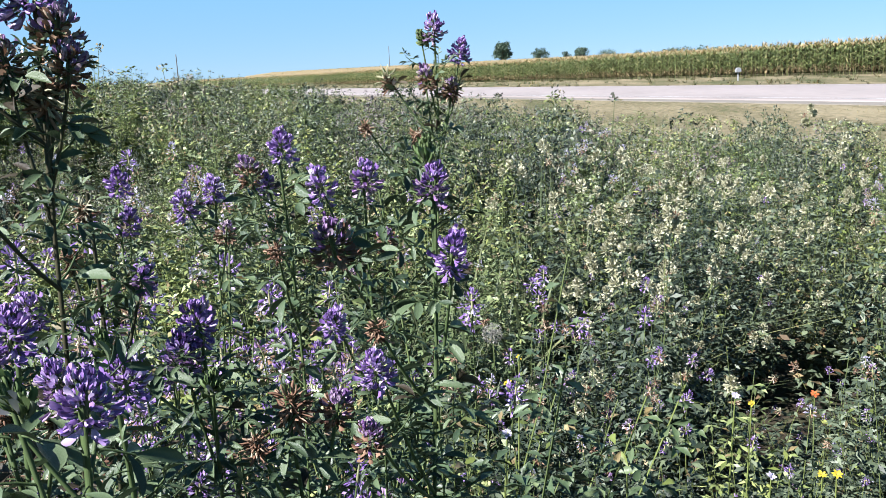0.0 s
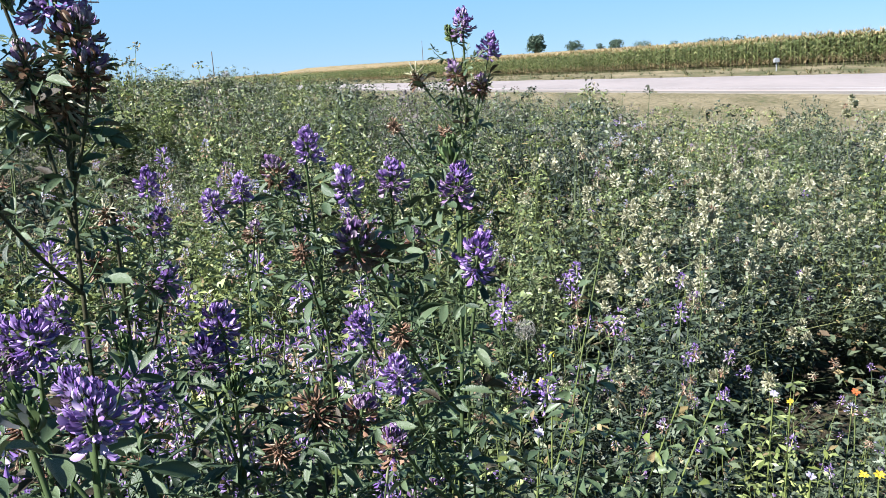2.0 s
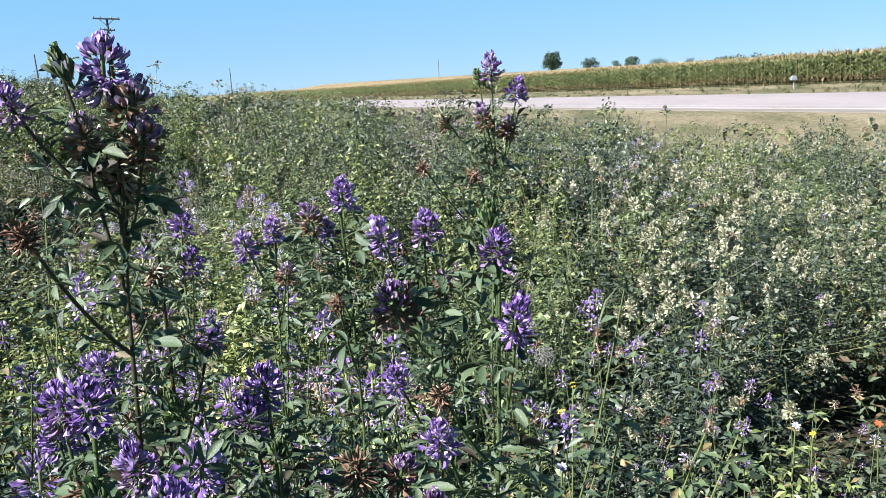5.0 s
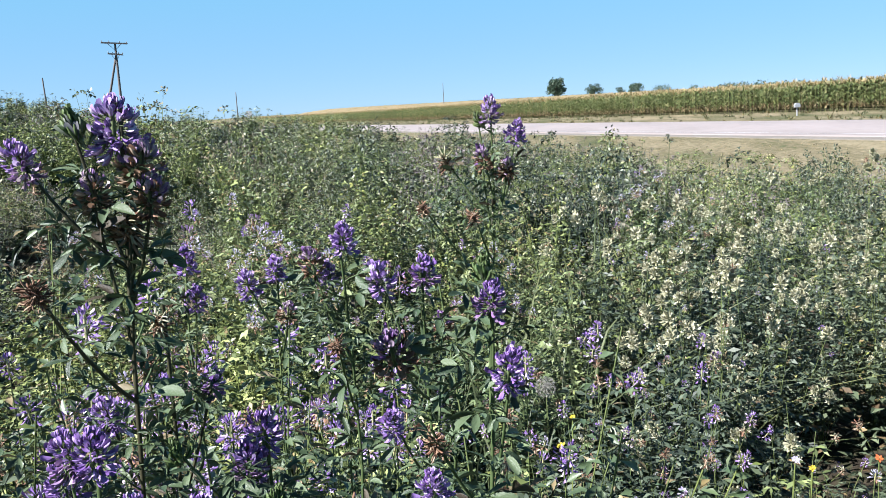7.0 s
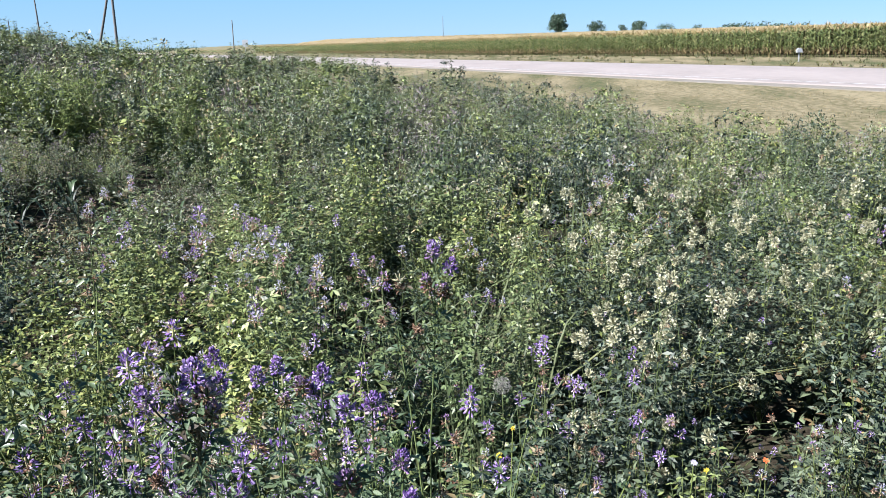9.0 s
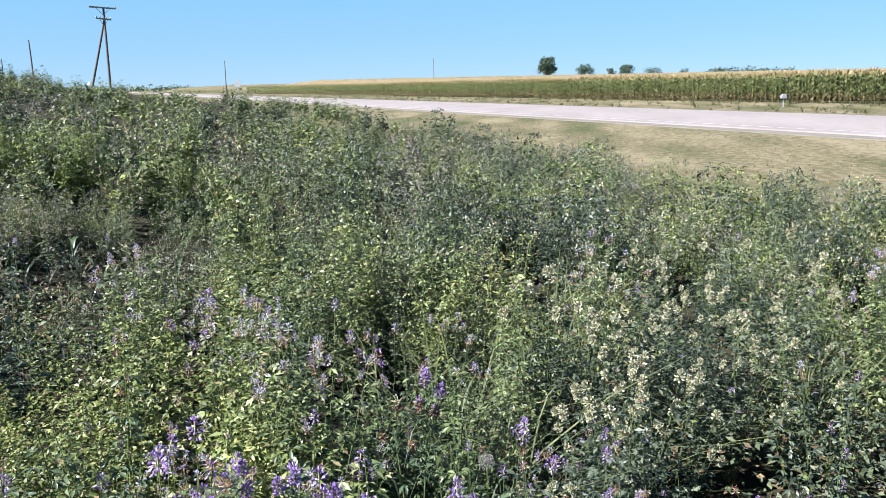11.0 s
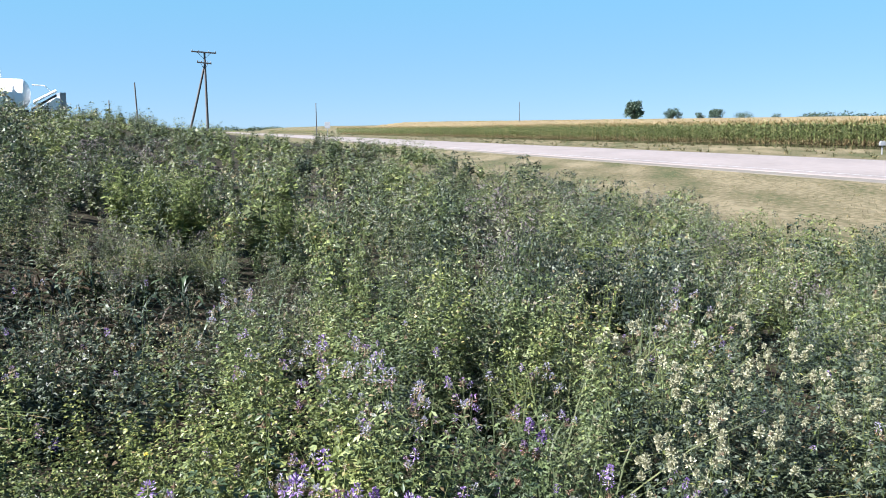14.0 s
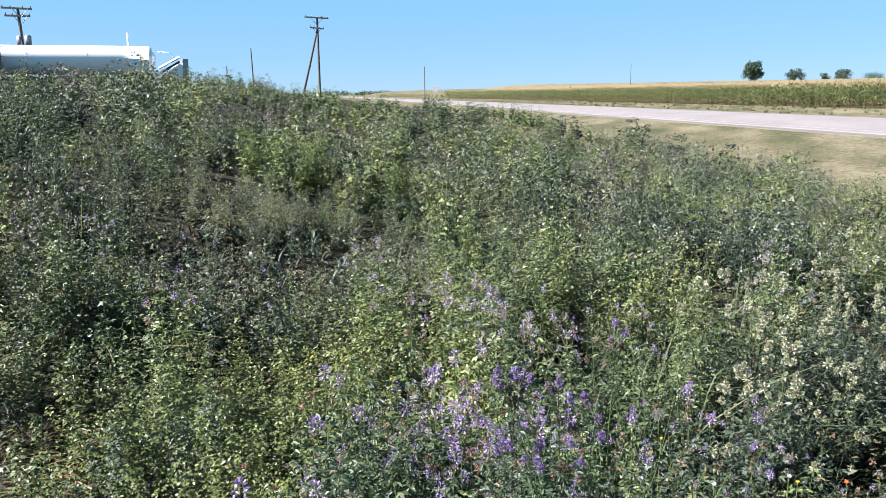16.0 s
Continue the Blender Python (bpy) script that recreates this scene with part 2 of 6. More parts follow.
def ground_material():
    """Litter and soil under the plants, mown grass towards the road, stubbly grass further off. Blended by the plan."""
    m, n, l, out = nodes_of("field_ground")
    coord = n.new("ShaderNodeTexCoord")
    sep = n.new("ShaderNodeSeparateXYZ")
    l.new(coord.outputs["Object"], sep.inputs[0])

    def noise_at(scale, detail=6, stretch=None):
        t = n.new("ShaderNodeTexNoise")
        t.inputs["Scale"].default_value, t.inputs["Detail"].default_value = scale, detail
        if stretch:
            mp = n.new("ShaderNodeMapping")
            mp.inputs["Scale"].default_value = stretch
            mp.inputs["Rotation"].default_value = (0, 0, radians(-30))
            l.new(coord.outputs["Object"], mp.inputs[0])
            l.new(mp.outputs[0], t.inputs[0])
        else:
            l.new(coord.outputs["Object"], t.inputs[0])
        return t
    soil = ramp(n, [(0.3, (0.014, 0.011, 0.008)), (0.5, (0.030, 0.025, 0.016)), (0.62, (0.026, 0.030, 0.014)), (0.75, (0.069, 0.057, 0.037))])
    l.new(noise_at(22).outputs["Fac"], soil.inputs[0])
    mown = ramp(n, [(0.37, (0.044, 0.053, 0.021)), (0.45, (0.078, 0.074, 0.038)), (0.52, (0.113, 0.096, 0.056)), (0.61, (0.166, 0.142, 0.088))])
    mixn = n.new("ShaderNodeMix")
    mixn.inputs[0].default_value = 0.45
    l.new(noise_at(0.55, 5, (1.0, 0.22, 1)).outputs["Fac"], mixn.inputs[2])
    l.new(noise_at(7, 8, (1.0, 0.5, 1)).outputs["Fac"], mixn.inputs[3])
    l.new(mixn.outputs[0], mown.inputs[0])
    across = n.new("ShaderNodeVectorMath")
    across.operation = "DOT_PRODUCT"
    across.inputs[1].default_value = (0.866, 0.5, 0)
    l.new(coord.outputs["Object"], across.inputs[0])
    edge = n.new("ShaderNodeMapRange")
    edge.inputs["From Min"].default_value, edge.inputs["From Max"].default_value = 4.8, 6.2
    wob = n.new("ShaderNodeMath")
    wob.operation = "MULTIPLY_ADD"
    wob.inputs[1].default_value = 1.6
    l.new(noise_at(0.8).outputs["Fac"], wob.inputs[0])
    l.new(across.outputs["Value"], wob.inputs[2])
    l.new(wob.outputs[0], edge.inputs["Value"])
    mx = n.new("ShaderNodeMix")
    mx.data_type = "RGBA"
    l.new(edge.outputs[0], mx.inputs[0])
    l.new(soil.outputs[0], mx.inputs[6])
    l.new(mown.outputs[0], mx.inputs[7])
    bs = n.new("ShaderNodeBsdfPrincipled")
    bs.inputs["Roughness"].default_value = 0.95
    bs.inputs["Specular IOR Level"].default_value = 0.1
    l.new(mx.outputs[2], bs.inputs["Base Color"])
    bump = n.new("ShaderNodeBump")
    bump.inputs["Strength"].default_value, bump.inputs["Distance"].default_value = 0.8, 0.03
    l.new(noise_at(14, 8).outputs["Fac"], bump.inputs["Height"])
    l.new(bump.outputs[0], bs.inputs["Normal"])
    l.new(bs.outputs[0], out.inputs[0])
    return m


SOIL = ground_material()

# ---- mesh helpers ----


class Geo:
    """Points and faces gathered piece by piece, with a material for every face."""

    def __init__(self):
        self.v, self.f, self.m, self.n = [], [], [], 0

    def add(self, verts, faces, mat=0):
        verts = np.asarray(verts, float).reshape(-1, 3)
        for face in faces:
            face = np.asarray(face, int)
            if face.ndim == 1:
                face = face[None]
            self.f.append(face + self.n)
            self.m.append(np.full(len(face), mat))
        self.v.append(verts)
        self.n += len(verts)
        return self

    def spread(self, piece, mats, places, which=0):
        """Many copies of one piece (verts, [faces of one size]) by 3x3 matrices and places."""
        verts, face_sets = piece
        k, n = len(places), len(verts)
        if k == 0:
            return self
        out = np.einsum("nj,kij->kni", verts, mats) + places[:, None, :]
        off = (np.arange(k) * n)[:, None, None]
        for face in face_sets:
            face = np.asarray(face, int)
            self.f.append((face[None] + off).reshape(-1, face.shape[1]) + self.n)
            w = np.repeat(which, len(face)) if np.ndim(which) else np.full(k * len(face), which)
            self.m.append(w)
        self.v.append(out.reshape(-1, 3))
        self.n += k * n
        return self

    def mesh(self, name, materials, smooth=True):
        me = bpy.data.meshes.new(name)
        v = np.concatenate(self.v)
        counts = np.concatenate([np.full(len(f), f.shape[1]) for f in self.f])
        loops = np.concatenate([f.ravel() for f in self.f])
        me.vertices.add(len(v))
        me.vertices.foreach_set("co", v.ravel().astype(np.float32))
        me.loops.add(len(loops))
        me.loops.foreach_set("vertex_index", loops.astype(np.int32))
        me.polygons.add(len(counts))
        me.polygons.foreach_set("loop_start", np.concatenate([[0], np.cumsum(counts)[:-1]]).astype(np.int32))
        for mat in materials:
            me.materials.append(mat)
        me.polygons.foreach_set("material_index", np.concatenate(self.m).astype(np.int32))
        me.polygons.foreach_set("use_smooth", np.full(len(counts), smooth))
        me.update(calc_edges=True)
        return me


def part(name, mesh, parent, label="", at=None):
    ob = new(name, mesh)
    ob.parent = parent
    if at is not None:
        ob.matrix_basis = at
    return tagged(ob, label) if label else ob


def thing(name, place, label, category, group="", kind=""):
    ob = new(name)
    ob.empty_display_size = 0.05
    ob.location = place
    return tagged(ob, label, category, group, kind)


def norm(a):
    return a / np.maximum(np.linalg.norm(a, axis=-1, keepdims=True), 1e-9)


def frames_along(d, roll=None):
    """3x3 matrices whose y runs along d and whose z looks up as far as it can, turned by roll round d."""
    d = norm(np.asarray(d, float))
    up = np.tile([0.0, 0.0, 1.0], (len(d), 1))
    side = np.cross(d, up)
    bad = np.linalg.norm(side, axis=1) < 1e-3
    side[bad] = [1, 0, 0]
    side = norm(side)
    nrm = np.cross(side, d)
    if roll is not None:
        c, s = np.cos(roll)[:, None], np.sin(roll)[:, None]
        side, nrm = c * side + s * nrm, c * nrm - s * side
    return np.stack([side, d, nrm], axis=2)


def tube(points, radii, sides=5):
    """A tapered tube along a line of points: verts and quads."""
    p = np.asarray(points, float)
    k = len(p)
    t = norm(np.gradient(p, axis=0))
    fr = frames_along(t)
    a = np.arange(sides) * 2 * math.pi / sides
    ring = np.stack([np.cos(a), np.zeros(sides), np.sin(a)], 1)
    v = np.einsum("sj,kij->ksi", ring, fr) * np.asarray(radii)[:, None, None] + p[:, None, :]
    i, j = np.meshgrid(np.arange(k - 1), np.arange(sides), indexing="ij")
    a0, a1 = i * sides + j, i * sides + (j + 1) % sides
    return v.reshape(-1, 3), [np.stack([a0, a1, a1 + sides, a0 + sides], 2).reshape(-1, 4)]


def strip(rows):
    """Rows of three points each (edge, midrib, edge) joined into a leaf: verts and quads."""
    v = np.asarray(rows, float).reshape(-1, 3)
    q = []
    for i in range(len(rows) - 1):
        a = i * 3
        q += [[a, a + 1, a + 4, a + 3], [a + 1, a + 2, a + 5, a + 4]]
    return v, [np.array(q)]


def leaf_fine(width, fold=0.18, droop=0.18):
    rows = []
    for y, w in ((0, 0.06), (0.12, 0.40), (0.3, 0.80), (0.52, 1.0), (0.74, 0.90), (0.9, 0.55), (1.0, 0.08)):
        z = -droop * y * y
        rows.append([(-w * width / 2, y, z + fold * w * width), (0, y, z), (w * width / 2, y, z + fold * w * width)])
    return strip(rows)


def leaf_mid(width, fold=0.2):
    h = width / 2
    return np.array([(0, 0, 0), (-h, 0.58, fold * h), (0, 0.55, -0.03), (h, 0.58, fold * h), (0, 1, -0.12)]), [np.array([[0, 2, 1], [0, 3, 2], [1, 2, 4], [2, 3, 4]])]


def leaf_low(width):
    h = width / 2
    return np.array([(0, 0, 0), (h, 0.5, 0.05), (0, 1, -0.1), (-h, 0.5, 0.05)]), [np.array([[0, 1, 2, 3]])]


def leaf_chip(width):
    h = width / 2
    return np.array([(0, 0, 0), (h, 0.62, 0.06), (-0.8 * h, 1.0, -0.06)]), [np.array([[0, 1, 2]])]


def blade(width, bend=0.35, segs=3):
    """A grass blade one unit long that arches over."""
    v, q = [], []
    for i in range(segs + 1):
        y = i / segs
        w = width * (1 - y) ** 0.6 / 2 + 0.0008
        v += [(-w, y * (1 - 0.25 * bend * y), -bend * y * y), (w, y * (1 - 0.25 * bend * y), -bend * y * y)]
    for i in range(segs):
        q.append([2 * i, 2 * i + 1, 2 * i + 3, 2 * i + 2])
    return np.array(v), [np.array(q)]


def box(geo, centre, size, mat=0, turn=None, bevel=0.0):
    """A box with chamfered upright edges."""
    hx, hy, hz = (s / 2 for s in size)
    b = min(bevel, hx * 0.9, hy * 0.9)
    ring = [(-hx + b, -hy), (hx - b, -hy), (hx, -hy + b), (hx, hy - b), (hx - b, hy), (-hx + b, hy), (-hx, hy - b), (-hx, -hy + b)] if b else [(-hx, -hy), (hx, -hy), (hx, hy), (-hx, hy)]
    k = len(ring)
    v = np.array([(x, y, z) for z in (-hz, hz) for x, y in ring])
    if turn is not None:
        v = v @ np.array(turn).T
    sides = [[i, (i + 1) % k, k + (i + 1) % k, k + i] for i in range(k)]
    geo.add(v + np.array(centre), [np.array(sides), np.array([list(range(k))[::-1]]), np.array([list(range(k, 2 * k))])], mat)
    return geo
# ---- the lie of the land: s runs across towards the road, a runs along it ----
N_ACROSS, N_ALONG = np.array([0.866, 0.5]), np.array([-0.5, 0.866])
S_KNOTS = [-400, -60, -24, -10, -4, -2, -1.2, -0.8, -0.2, 0.6, 1, 2.5, 5, 8, 12, 17, 21, 34, 38, 44, 48, 3000]
Z_KNOTS = [3.0, 2.0, 1.55, 1.20, 0.98, 0.78, 0.66, 0.58, 0.42, 0.28, 0.20, 0.05, -0.10, -0.32, -0.52, -0.55, -0.50, -0.50, -0.62, -0.52, -0.45, -0.45]


def smooth(x):
    x = np.clip(x, 0, 1)
    return x * x * (3 - 2 * x)


def land_sa(s, a):
    z = np.interp(s, S_KNOTS, Z_KNOTS)
    near = 0.10 - 0.03 * s
    f = smooth((a - 1.2) / 4.0)
    z = np.where(s < 1.5, near + (z - near) * np.maximum(f, smooth((-s - 8) / 10)), z)
    z = z + 0.035 * np.clip(a - 5, 0, 20) * smooth((9.5 - s) / 4.5)
    rise = 0.008 * np.clip(s - 48, 0, 900) + 0.008 * np.clip(a - 40, 0, 500)
    return z + np.where(s > 48, smooth((s - 48) / 30) * np.minimum(rise, 7.5), 0)


def land(x, y):
    x, y = np.asarray(x, float), np.asarray(y, float)
    s, a = x * N_ACROSS[0] + y * N_ACROSS[1], x * N_ALONG[0] + y * N_ALONG[1]
    return land_sa(s, a) + 0.02 * np.sin(3.1 * x + 1.3) * np.cos(2.7 * y + 0.4) * (np.abs(s) < 6)


def plan(s, a):
    return np.asarray(s)[..., None] * N_ACROSS + np.asarray(a)[..., None] * N_ALONG


def sheet(name, s_lines, a_lines, height, mat, label, category):
    s, a = np.meshgrid(s_lines, a_lines, indexing="ij")
    xy = plan(s, a)
    v = np.concatenate([xy, height(s, a, xy)[..., None]], 2).reshape(-1, 3)
    k = len(a_lines)
    i, j = np.meshgrid(np.arange(len(s_lines) - 1), np.arange(k - 1), indexing="ij")
    c = i * k + j
    q = np.stack([c, c + k, c + k + 1, c + 1], 2).reshape(-1, 4)
    ob = new(name, Geo().add(v, [q]).mesh(name, [mat]))
    return tagged(ob, label, category, kind="structure")


def graded(fine, step, far, growth=1.25):
    """Lines at an even step out to +-fine, then wider and wider to +-far."""
    up, d = list(np.arange(0, fine, step)), step
    while up[-1] < far:
        d *= growth
        up.append(up[-1] + d)
    return np.array([-u for u in up[:0:-1]] + up)


s_lines = np.unique(np.concatenate([graded(14, 0.25, 3000), np.array([17, 19, 20.9, 21.3, 33.2, 34, 36, 38, 41, 44, 48, 52, 60])]))
sheet("ground", s_lines, graded(16, 0.3, 3000), lambda s, a, xy: land(xy[..., 0], xy[..., 1]), SOIL,
      "field ground of dark litter under weeds and mown tan grass towards the road", "ground")

# road slab with a low crown, and the gravel at both its edges
a_road = graded(60, 4, 1200, 1.3)


def slab(name, s0, s1, z0, crown, mat, label, category):
    sv = np.linspace(s0, s1, 7)
    zz = z0 + crown * (1 - ((sv - (s0 + s1) / 2) / ((s1 - s0) / 2)) ** 2)
    prof = np.concatenate([[(s0, z0 - 0.25)], np.stack([sv, zz], 1), [(s1, z0 - 0.25)]])
    k = len(prof)
    v = np.array([[*(p[0] * N_ACROSS + a * N_ALONG), p[1]] for a in a_road for p in prof])
    i, j = np.meshgrid(np.arange(len(a_road) - 1), np.arange(k - 1), indexing="ij")
    c = i * k + j
    q = np.stack([c, c + 1, c + k + 1, c + k], 2).reshape(-1, 4)
    ob = new(name, Geo().add(v, [q]).mesh(name, [mat], smooth=False))
    return tagged(ob, label, category, kind="structure")


slab("road", 21.6, 33.0, -0.44, 0.05, CONCRETE, "pale grey-pink concrete country road", "road")
slab("road_shoulder_1", 20.5, 21.58, -0.48, 0.0, GRAVEL, "narrow gravel shoulder along the road", "shoulder")
slab("road_shoulder_2", 33.02, 34.2, -0.48, 0.0, GRAVEL, "narrow gravel shoulder on the far side", "shoulder")



def edge_line(name, s0, label):
    """A painted line along the road, a few millimetres over the slab."""
    rows = [[(*(s * N_ACROSS + a * N_ALONG), -0.435 + 0.05 * (1 - ((s - 27.3) / 5.7) ** 2)) for s in (s0, s0 + 0.07, s0 + 0.14)] for a in a_road]
    tagged(new(name, Geo().add(*strip(rows)).mesh(name, [LINE_PAINT])), label, "road line", kind="structure")


edge_line("road_line_1", 22.3, "worn white edge line on the concrete road")
edge_line("road_line_2", 32.2, "worn white edge line on the concrete road")

# ---- corn field beyond the road ----
rng = np.random.default_rng(5)


def corn_plant(seed):
    """One maize plant: stalk, arching leaves (the lower ones dry), a tassel. Heights in metres."""
    r = np.random.default_rng(seed)
    g = Geo()
    h = r.uniform(1.95, 2.2)
    g.add(*tube([(0, 0, 0), (0.02, 0, h * 0.5), (0, 0.02, h)], [0.016, 0.013, 0.006], 3), 0)
    pc = blade(0.13, 0.75, 2)
    n = 11
    zs = np.linspace(0.25, h * 0.97, n)
    az = r.uniform(0, 6.3) + np.arange(n) * math.pi + r.normal(0, 0.5, n)
    el = r.uniform(0.7, 1.15, n)
    d = np.stack([np.cos(az) * np.cos(el), np.sin(az) * np.cos(el), np.sin(el)], 1)
    ln = r.uniform(0.5, 0.8, n)
    m = frames_along(d, r.normal(0, 0.3, n)) * ln[:, None, None]
    dry = (zs < r.uniform(0.3, 0.75)).astype(int)
    g.spread(pc, m, np.stack([0 * zs, 0 * zs, zs], 1), dry)
    k = 5
    az, el = r.uniform(0, 6.3, k), r.uniform(0.8, 1.5, k)
    d = np.stack([np.cos(az) * np.cos(el), np.sin(az) * np.cos(el), np.sin(el)], 1)
    g.spread(blade(0.20, 0.3, 1), frames_along(d) * 0.36, np.tile([0, 0, h - 0.02], (k, 1)), 2)
    return g


def replicate(protos, places, turns, scales, which):
    """Joins turned, scaled copies of prototype Geos into one."""
    out = Geo()
    for w, proto in enumerate(protos):
        sel = np.nonzero(which == w)[0]
        if not len(sel):
            continue
        v = np.concatenate(proto.v)
        c, s = np.cos(turns[sel]), np.sin(turns[sel])
        z = np.zeros_like(c)
        m = np.stack([np.stack([c, -s, z], 1), np.stack([s, c, z], 1), np.stack([z, z, z + 1], 1)], 1) * scales[sel][:, None, None]
        vv = np.einsum("nj,kij->kni", v, m) + places[sel][:, None, :]
        off = (np.arange(len(sel)) * len(v))[:, None, None]
        for f, mm in zip(proto.f, proto.m):
            out.f.append((f[None] + off).reshape(-1, f.shape[1]) + out.n)
            out.m.append(np.tile(mm, len(sel)))
        out.v.append(vv.reshape(-1, 3))
        out.n += len(sel) * len(v)
    return out


def scatter(protos, xy, scales, rng, lift=0.0):
    p = np.concatenate([xy, (land(xy[:, 0], xy[:, 1]) + lift)[:, None]], 1)
    return replicate(protos, p, rng.uniform(0, 6.3, len(xy)), scales, rng.integers(0, len(protos), len(xy)))


corn_kinds = [corn_plant(s) for s in range(6)]
rows_sa = []
for row in range(4):
    s_row = 48.0 + 0.76 * row
    a = np.concatenate([np.arange(-25, 150, 0.26 + 0.06 * row), np.arange(150, 312, 0.55 + 0.1 * row), np.arange(332, 620, 1.1) if row < 2 else np.zeros(0)])
    rows_sa.append(np.stack([s_row + rng.normal(0, 0.05, len(a)), a + rng.normal(0, 0.05, len(a))], 1))
rows_sa = np.concatenate(rows_sa)
xy = plan(rows_sa[:, 0], rows_sa[:, 1])
far = np.where(rows_sa[:, 1] > 320, 0.72, 1 + 0.0006 * np.clip(rows_sa[:, 1] - 150, 0, 400))
corn = new("corn_field", scatter(corn_kinds, xy, rng.uniform(0.92, 1.05, len(xy)) * far, rng).mesh("corn_field", [CORN, CORN_DRY, TASSEL]))
tagged(corn, "rows of ripening green maize with golden tassels and dry lower leaves", "corn field", kind="stuff")

# the closed roof of leaves and tassels further into the field
top = sheet("corn_canopy", np.concatenate([np.arange(51, 75, 1.0), np.arange(75, 400, 9.0)]), np.concatenate([np.arange(-60, 150, 2.0), np.arange(150, 313, 9.0)]),
            lambda s, a, xy: land(xy[..., 0], xy[..., 1]) + 1.98 + 0.12 * np.sin(xy[..., 0] * 5.1 + 2 * np.sin(xy[..., 1])), CANOPY,
            "golden tasselled top of the maize field", "corn field")
top["kind"] = "stuff"
k = 5200
s_t, a_t = 51 + rng.exponential(22, k), rng.uniform(-40, 310, k)
xy = plan(s_t, a_t)
tass = Geo()
el = rng.uniform(1.0, 1.5, k)
az = rng.uniform(0, 6.3, k)
d = np.stack([np.cos(az) * np.cos(el), np.sin(az) * np.cos(el), np.sin(el)], 1)
tass.spread(blade(0.5, 0.2, 1), frames_along(d, rng.uniform(-1.5, 1.5, k)) * (rng.uniform(0.35, 0.55, k))[:, None, None], np.concatenate([xy, (land(xy[:, 0], xy[:, 1]) + 1.85)[:, None]], 1), (rng.random(k) < 0.25).astype(int))
tagged(new("corn_tassels", tass.mesh("corn_tassels", [TASSEL, CORN])), "golden maize tassels over the field", "corn field", kind="stuff")

# rough grass strip between the far shoulder and the corn, and the mown verge this side
tuft = []
for sd in range(5):
    r = np.random.default_rng(40 + sd)
    n = 22
    az, el = r.uniform(0, 6.3, n), r.uniform(0.7, 1.45, n)
    d = np.stack([np.cos(az) * np.cos(el), np.sin(az) * np.cos(el), np.sin(el)], 1)
    off = np.stack([r.normal(0, 0.09, n), r.normal(0, 0.09, n), np.zeros(n)], 1)
    tuft.append(Geo().spread(blade(0.10, 0.4, 2), frames_along(d) * r.uniform(0.12, 0.42, n)[:, None, None], off, (r.random(n) < 0.45).astype(int)))
n = 600
xy = plan(rng.uniform(36.5, 47.3, n) ** 1.0, rng.uniform(-15, 190, n))
tagged(new("ditch_grass", scatter(tuft, xy, rng.uniform(0.45, 1.35, n), rng).mesh("ditch_grass", [GRASS, STRAW])), "rough dry grass strip along the maize", "grass", kind="stuff")
mown = []
for sd in range(4):
    r = np.random.default_rng(70 + sd)
    n = 34
    az, el = r.uniform(0, 6.3, n), r.uniform(0.25, 1.2, n)
    d = np.stack([np.cos(az) * np.cos(el), np.sin(az) * np.cos(el), np.sin(el)], 1)
    off = np.stack([r.normal(0, 0.22, n), r.normal(0, 0.22, n), np.zeros(n)], 1)
    mown.append(Geo().spread(blade(0.2, 0.3, 1), frames_along(d) * r.uniform(0.025, 0.06, n)[:, None, None], off, (r.random(n) < 0.8).astype(int)))
n = 1300
s_m = rng.uniform(5.5, 20.5, n)
xy = plan(s_m, rng.uniform(-8, 26, n) + (s_m - 5) * 0.9)
tagged(new("verge_grass", scatter(mown, xy, rng.uniform(0.7, 1.4, n), rng).mesh("verge_grass", [GRASS, STRAW])), "short mown tan and green roadside grass", "grass", kind="stuff")

# ---- far trees ----


def tree(place, height, width, seed, label, clumps=36):
    r = np.random.default_rng(seed)
    ob = thing("tree", place, label, "tree", "far trees")
    g = Geo().add(*tube([(0, 0, -0.4), (0.1, 0, height * 0.3), (0, 0.1, height * 0.75)], [height * 0.035, height * 0.028, height * 0.008], 7))
    for i in range(6):
        a = r.uniform(0, 6.3)
        z0 = height * r.uniform(0.2, 0.5)
        tip = np.array([math.cos(a) * width * 0.36, math.sin(a) * width * 0.36, z0 + height * 0.25])
        g.add(*tube([(0, 0, z0), tip * [0.5, 0.5, 1] + [0, 0, -0.3], tip], [height * 0.014, height * 0.01, height * 0.004], 5))
    part("trunk", g.mesh("trunk", [BARK]), ob)
    c = Geo()
    for i in range(clumps):
        a, q = r.uniform(0, 6.3), math.sqrt(r.random())
        zc = height * r.uniform(0.10, 0.92)
        spread_r = width / 2 * (1 - 0.55 * abs(zc / height - 0.45) ** 1.0 * 1.4)
        ctr = np.array([math.cos(a) * q * spread_r, math.sin(a) * q * spread_r, zc])
        n = 60
        off = norm(r.normal(0, 1, (n, 3))) * (r.random((n, 1)) ** 0.5) * width * 0.16
        c.spread(leaf_low(0.8), frames_along(norm(r.normal(0, 1, (n, 3))), r.uniform(0, 6, n)) * r.uniform(0.06, 0.12, n)[:, None, None] * height, ctr + off)
    part("crown", c.mesh("crown", [TREE]), ob)
    return ob


